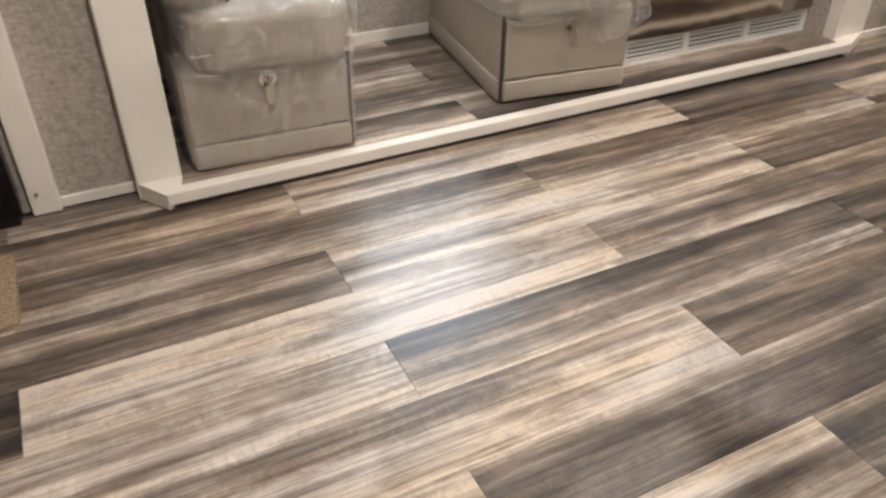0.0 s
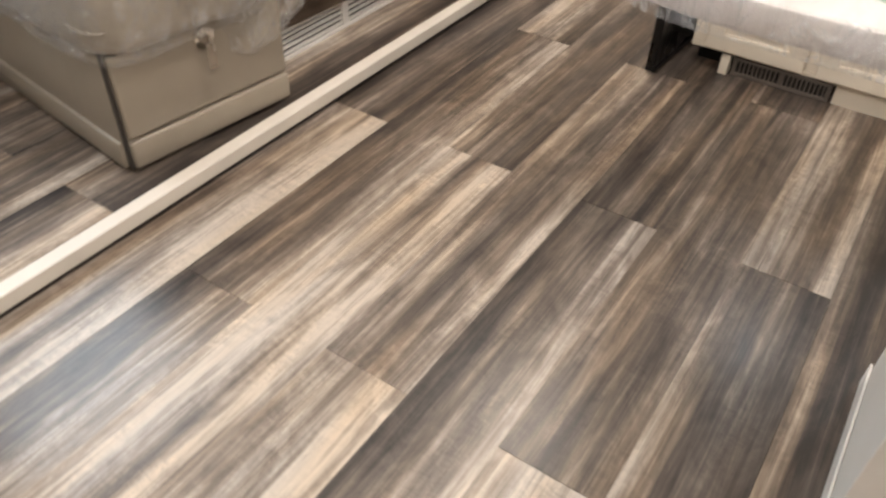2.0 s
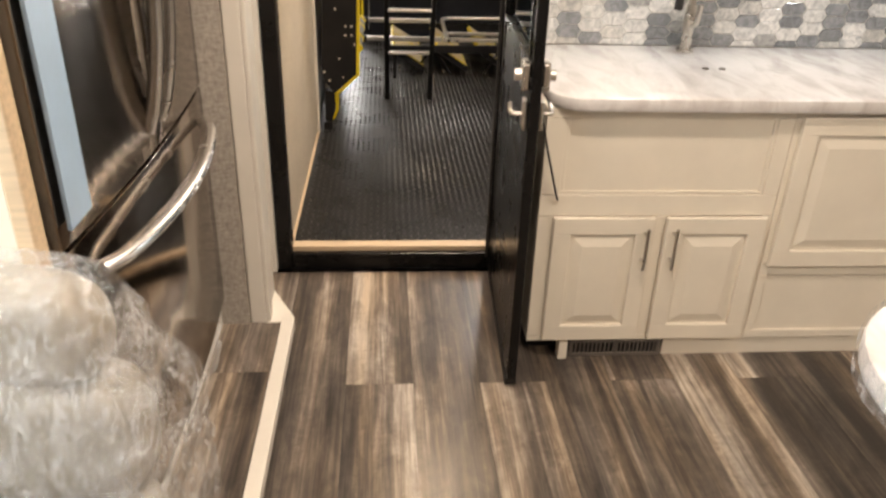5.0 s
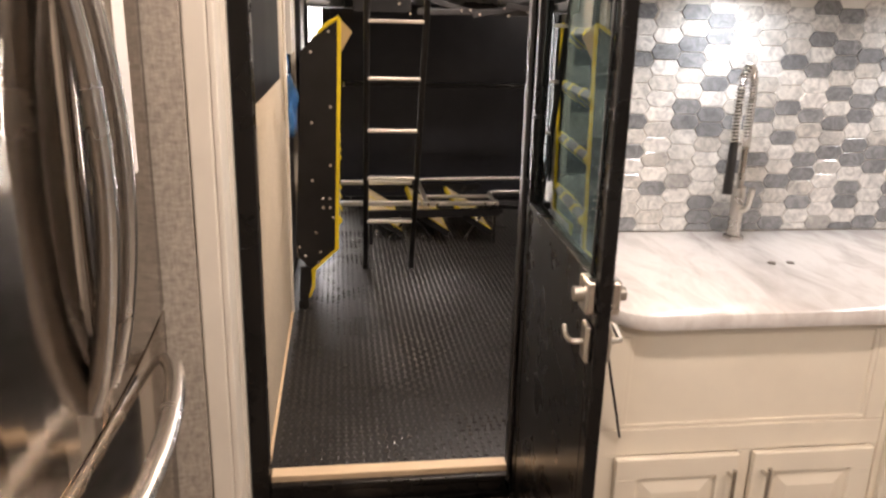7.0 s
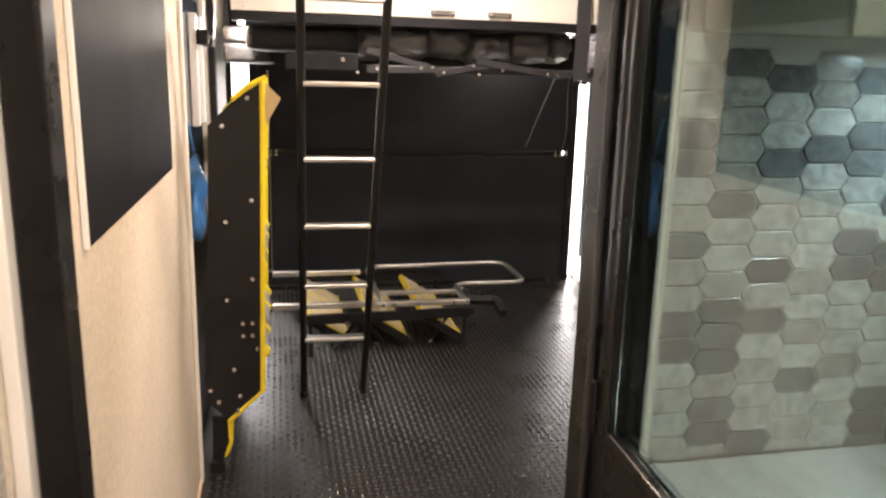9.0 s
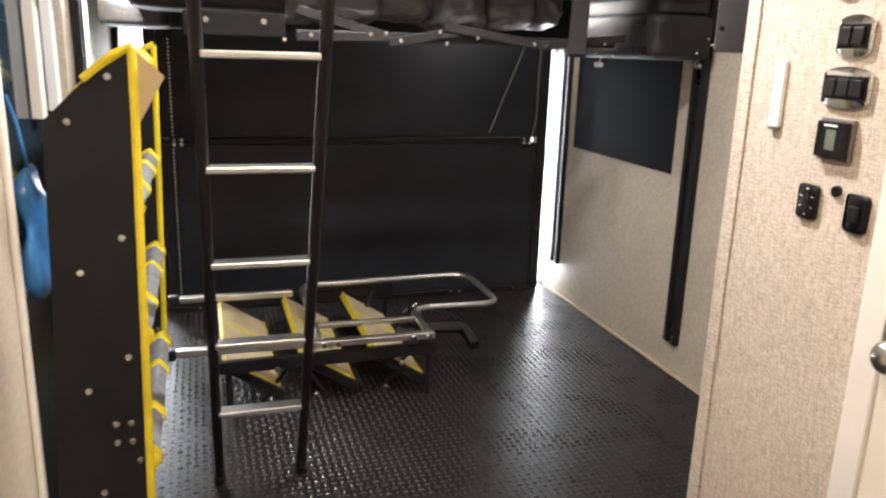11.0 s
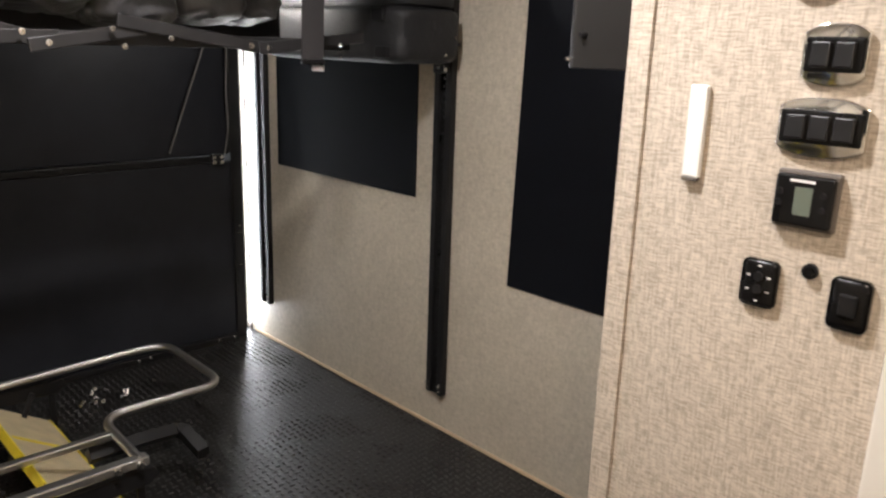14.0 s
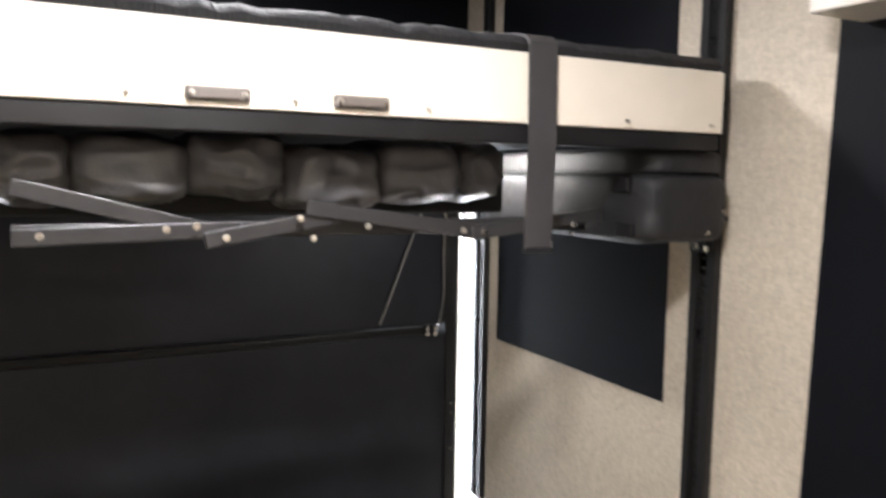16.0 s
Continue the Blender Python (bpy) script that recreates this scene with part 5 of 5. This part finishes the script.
def switch_panel(label, x0, x1, z0, z1, n):
    s = thing("switch_plate", label, "switch plate", "wall switches", at=(0.005, 0, 0.007))
    cx, h = (x0 + x1) / 2, (x1 - x0) / 2
    arch = [(cx + h * c / 6, z1 - 0.014 * abs(c / 6) ** 2.6) for c in range(6, -7, -1)]
    rim = arch + [(x, z0 + z1 - z) for x, z in arch[::-1]]
    part("bezel", slab(rim, WY, WY + 0.012, axis="y", bev=0.003), CHROME, s, "polished nickel bezel", True)
    part("face", plate(x0 + 0.004, x1 - 0.004, z0 + 0.020, z1 - 0.020, t=0.0145, bev=0.004), BLACK, s)
    w = (x1 - x0 - 0.024) / n
    for k in range(n):
        a = x0 + 0.012 + k * w
        bm = box(a + 0.003, a + w - 0.003, WY + 0.0146, WY + 0.022, z0 + 0.027, z1 - 0.027, 0.003)
        bmesh.ops.rotate(bm, verts=bm.verts, cent=(a, WY + 0.018, (z0 + z1) / 2), matrix=Matrix.Rotation(radians(5), 3, "X"))
        part("rocker", bm, STEELBLK, s)
    return s


switch_panel("nickel switch plate with two black rockers", 5.301, 5.394, 1.554, 1.646, 2)
switch_panel("nickel switch plate with three black rockers", 5.285, 5.416, 1.447, 1.538, 3)
ov = thing("round_gauge", "black round gauge high on the linen wall", "gauge", at=(5.40, WY, 1.735))
part("ring", rod((0, 0, 0), (0, 0.012, 0), 0.045, 28), STEELBLK, ov)
part("dial", rod((0, 0.0125, 0), (0, 0.015, 0), 0.034, 28), BLACK, ov)
th = thing("thermostat", "black square thermostat with a small grey display", "thermostat", at=(0.005, 0, 0.007))
part("back", plate(5.308, 5.404, 1.334, 1.426, t=0.012, bev=0.004), GREYVENT, th, "grey back plate")
part("body", box(5.311, 5.401, WY + 0.0125, WY + 0.024, 1.340, 1.420, 0.004, 2), BLACK, th)
part("display", box(5.342, 5.369, WY + 0.0242, WY + 0.0252, 1.358, 1.402), LCD, th, "grey liquid-crystal display")
part("maker_mark", box(5.340, 5.378, WY + 0.0242, WY + 0.0248, 1.409, 1.413), LABEL, th)
for x, z in ((5.392, 1.392), (5.392, 1.374), (5.326, 1.392), (5.326, 1.370)):
    part("button", rod((x, WY + 0.024, z), (x, WY + 0.0262, z), 0.005, 12), STEELBLK, th)
ct = thing("slide_control", "black oblong control pad with small white marks", "control", at=(0.005, 0, 0.007))
part("body", plate(5.381, 5.441, 1.192, 1.272, t=0.012, bev=0.010), BLACK, ct, smooth=True)
for z in (1.244, 1.222):
    part("key", rod((5.411, WY + 0.012, z), (5.411, WY + 0.015, z), 0.008, 14), STEELBLK, ct)
for x, z in ((5.394, 1.244), (5.428, 1.244), (5.394, 1.220), (5.428, 1.220), (5.411, 1.262), (5.411, 1.202)):
    part("mark", box(x - 0.003, x + 0.003, WY + 0.012, WY + 0.0126, z - 0.0012, z + 0.0012), LABEL, ct)
kb = thing("indicator_button", "small round black button on the wall", "button", at=(5.340, WY, 1.276))
part("ring", rod((0, 0, 0), (0, 0.008, 0), 0.0125, 20), STEELBLK, kb)
part("cap", rod((0, 0.008, 0), (0, 0.012, 0), 0.008, 16), BLACK, kb)
s2 = thing("rocker_switch", "black rounded single rocker switch", "switch", "wall switches", at=(0.005, 0, 0.007))
part("body", plate(5.240, 5.299, 1.190, 1.273, t=0.012, bev=0.011), BLACK, s2, smooth=True)
part("rocker", box(5.256, 5.283, WY + 0.0125, WY + 0.020, 1.214, 1.249, 0.003), STEELBLK, s2)
wl = thing("reading_light", "slim white strip cover on the linen wall", "strip", at=(0.004, 0, 0.004))
part("cover", box(5.540, 5.572, WY, WY + 0.012, 1.392, 1.548, 0.003), WHITE, wl)
part("end_cap", box(5.541, 5.571, WY, WY + 0.014, 1.3855, 1.3918, 0.002), GREYVENT, wl)

bd = thing("bathroom_door", "closed cream bathroom door with a round nickel knob", "door")
bd["kind"] = "structure"
part("leaf", box(4.46, 5.1300, WY + 0.001, WY + 0.022, 0.03, 1.98, 0.003), CREAM, bd)
part("casing", box(5.1430, 5.2120, WY, WY + 0.020, 0, 2.05, 0.005), TRIM, bd)
part("stop", box(5.1310, 5.1420, WY, WY + 0.012, 0, 2.0, 0.002), TRIM, bd)
part("casing", box(4.388, 4.457, WY, WY + 0.020, 0, 2.05, 0.005), TRIM, bd)
part("casing", box(4.458, 5.1420, WY, WY + 0.020, 1.985, 2.05, 0.005), TRIM, bd)
kn = part("knob", cushion(5.0420, 5.1120, WY + 0.050, WY + 0.100, 0.958, 1.028, 1.0, 8, 0), NICKEL, bd, "round satin nickel knob", True)
part("rosette", rod((5.0770, WY + 0.0225, 0.993), (5.0770, WY + 0.03, 0.993), 0.036, 24), NICKEL, kn)
part("neck", rod((5.0770, WY + 0.03, 0.993), (5.0770, WY + 0.055, 0.993), 0.013, 14), NICKEL, kn)
part("strike_plate", box(5.1305, 5.1425, WY + 0.0125, WY + 0.0225, 0.985, 1.045, 0.001), GREYVENT, bd)

# ---- pieces: floor planks, mosaic, floor studs ----
random.seed(3)
ROWH, Y0 = 0.2155, 2.073
# wood tones across each plank, from its kitchen edge to its slide-out edge
STRIPS = {(2, -1): "445332", (2, 0): "654544", (2, 1): "212321", (1, -1): "554322", (1, 0): "543221", (1, 1): "235465", (0, -1): "323432", (0, 0): "563565",
          (0, 1): "122324", (-1, -1): "664556", (-1, 0): "533344", (-1, 1): "122121", (-2, -1): "546455", (-2, 0): "543310", (-2, 1): "213212", (-3, -1): "565644",
          (-3, 0): "323132", (-3, 1): "132213", (-4, -1): "556455", (-4, 0): "223234", (-4, 1): "524355", (-5, 0): "112013", (-5, -1): "344355", (-5, 1): "213254",
          (3, -1): "454321", (3, 0): "112455", (3, 1): "334433", (4, 0): "542213", (4, 1): "232343", (5, 0): "233433"}
plank_mesh = {}


def plank(x0, x1, y0, y1, z, tone, parent):
    """One plank: a thin board with eased edges; alike boards share a mesh."""
    w, d = round(x1 - x0, 3), round(y1 - y0, 3)
    key = (w, d, tone)
    if key not in plank_mesh:
        bm = box(-w / 2 + 0.0004, w / 2 - 0.0004, -d / 2 + 0.0003, d / 2 - 0.0003, -0.0038, 0, 0.0005, 1)
        me = bpy.data.meshes.new("plank")
        bm.to_mesh(me)
        bm.free()
        me.materials.append(plank_mat(tone))
        plank_mesh[key] = me
    ob = new("plank", plank_mesh[key])
    ob.location = ((x0 + x1) / 2, (y0 + y1) / 2, z)
    ob.parent = parent


subfloor = bpy.data.objects["subfloor"]
for k in range(-14, 8):
    y0, y1 = Y0 + k * ROWH, Y0 + (k + 1) * ROWH
    start, step = (1.028, 1.548) if k % 2 == 0 else (1.785, 1.572)
    for i in range(-4, 3):
        tone = STRIPS.get((k, i)) or random.choice(["345543", "221323", "112012", "543234", "234432", "565445"])
        x0, x1 = start + i * step, start + (i + 1) * step
        if y0 < 2.80:
            a, b = max(x0, -2.4), min(x1, 4.127)
            if b - a > 0.02:
                plank(a, b, max(y0, -0.8), min(y1, 2.86), 0.0, tone, subfloor)
        if y1 > 2.70:
            a, b = max(x0, 0.70), min(x1, 3.655)
            if b - a > 0.02:
                plank(a, b, max(y0, 2.738), min(y1, 3.66), 0.0555, tone, slidefloor)

structure("trim_backsplash", box(4.138, 4.1495, 1.8265, 1.850, 0.916, 1.66, 0.003), TRIM, "pale trim strip at the edge of the mosaic", "trim")
# mosaic backsplash: long hexagons in staggered columns
splash = structure("backsplash", box(4.1465, 4.1497, -0.795, 1.826, 0.916, 1.647), GROUT, "grey and white hexagon mosaic backsplash", "backsplash")
STEP, HIGH, POINT = 0.0823, 0.0458, 0.0140
hexo = [(-STEP / 2 - POINT / 2, 0), (-STEP / 2 + POINT / 2, -HIGH / 2), (STEP / 2 - POINT / 2, -HIGH / 2), (STEP / 2 + POINT / 2, 0), (STEP / 2 - POINT / 2, HIGH / 2), (-STEP / 2 + POINT / 2, HIGH / 2)]
out = bmesh.new()
ring0 = [out.verts.new((0, a * 0.965, b * 0.945)) for a, b in hexo]
ring1 = [out.verts.new((-0.0020, a * 0.972, b * 0.950)) for a, b in hexo]
ring2 = [out.verts.new((-0.0034, a * 0.935, b * 0.88)) for a, b in hexo]
for k in range(6):
    out.faces.new((ring0[k], ring0[(k + 1) % 6], ring1[(k + 1) % 6], ring1[k]))
    out.faces.new((ring1[k], ring1[(k + 1) % 6], ring2[(k + 1) % 6], ring2[k]))
out.faces.new(ring2)
bmesh.ops.recalc_face_normals(out, faces=out.faces[:])
tile_mesh = bpy.data.meshes.new("tile")
out.to_mesh(tile_mesh)
out.free()
tile_mesh.materials.append(TILE)
for i in range(-1, 28):
    y = 1.551 + 2 * STEP - i * STEP
    for k in range(16):
        z = 0.916 + HIGH * (k + (1.0 if i % 2 == 0 else 0.5))
        if z + HIGH / 2 < 1.648:
            ob = new("tile", tile_mesh)
            ob.location = (4.1460 - 0.0006 * random.random(), y, z)
            ob.parent = splash
half = bmesh.new()
for hx, shrink, bottom in ((0, 0.965, 0.0), (-0.0020, 0.972, 0.0), (-0.0034, 0.935, 0.0015)):
    for a, b in ((-STEP / 2 - POINT / 2, bottom), (STEP / 2 + POINT / 2, bottom), (STEP / 2 - POINT / 2, HIGH * 0.472), (-STEP / 2 + POINT / 2, HIGH * 0.472)):
        half.verts.new((hx, a * shrink, b * (0.94 if hx < -0.003 and b > 0.01 else 1)))
half.verts.ensure_lookup_table()
for ring_a in (0, 4):
    for k in range(4):
        half.faces.new([half.verts[j] for j in (ring_a + k, ring_a + (k + 1) % 4, ring_a + 4 + (k + 1) % 4, ring_a + 4 + k)])
half.faces.new([half.verts[j] for j in (8, 9, 10, 11)])
bmesh.ops.recalc_face_normals(half, faces=half.faces[:])
half_mesh = bpy.data.meshes.new("tile")
half.to_mesh(half_mesh)
half.free()
half_mesh.materials.append(TILE)
for i in range(0, 28, 2):
    ob = new("tile", half_mesh)
    ob.location = (4.1460, 1.551 + 2 * STEP - i * STEP, 0.917)
    ob.parent = splash

# raised studs of the rubber floor
verts, faces = [], []
pitch = 0.030
for i in range(int(4.32 / pitch)):
    for j in range(int(2.58 / pitch)):
        cx, cy = 4.23 + (i + 0.5) * pitch, 0.175 + (j + 0.5) * pitch
        if cx < 5.72 and cy < 1.05:
            continue
        u, v = (0.0120, 0.0048) if (i + j) % 2 else (0.0048, 0.0120)
        n0 = len(verts)
        verts += [(cx - u, cy - v, 0.0002), (cx + u, cy - v, 0.0002), (cx + u, cy + v, 0.0002), (cx - u, cy + v, 0.0002),
                  (cx - u * 0.6, cy - v * 0.5, 0.0040), (cx + u * 0.6, cy - v * 0.5, 0.0040), (cx + u * 0.6, cy + v * 0.5, 0.0040), (cx - u * 0.6, cy + v * 0.5, 0.0040)]
        faces += [(n0 + 4, n0 + 5, n0 + 6, n0 + 7)] + [(n0 + k, n0 + (k + 1) % 4, n0 + 4 + (k + 1) % 4, n0 + 4 + k) for k in range(4)]
me = bpy.data.meshes.new("floor_studs")
me.from_pydata(verts, [], faces)
me.materials.append(STUD)
studs = new("floor_studs", me)
studs.parent = gfloor
tagged(studs, "small raised studs of the rubber floor", kind="stuff")
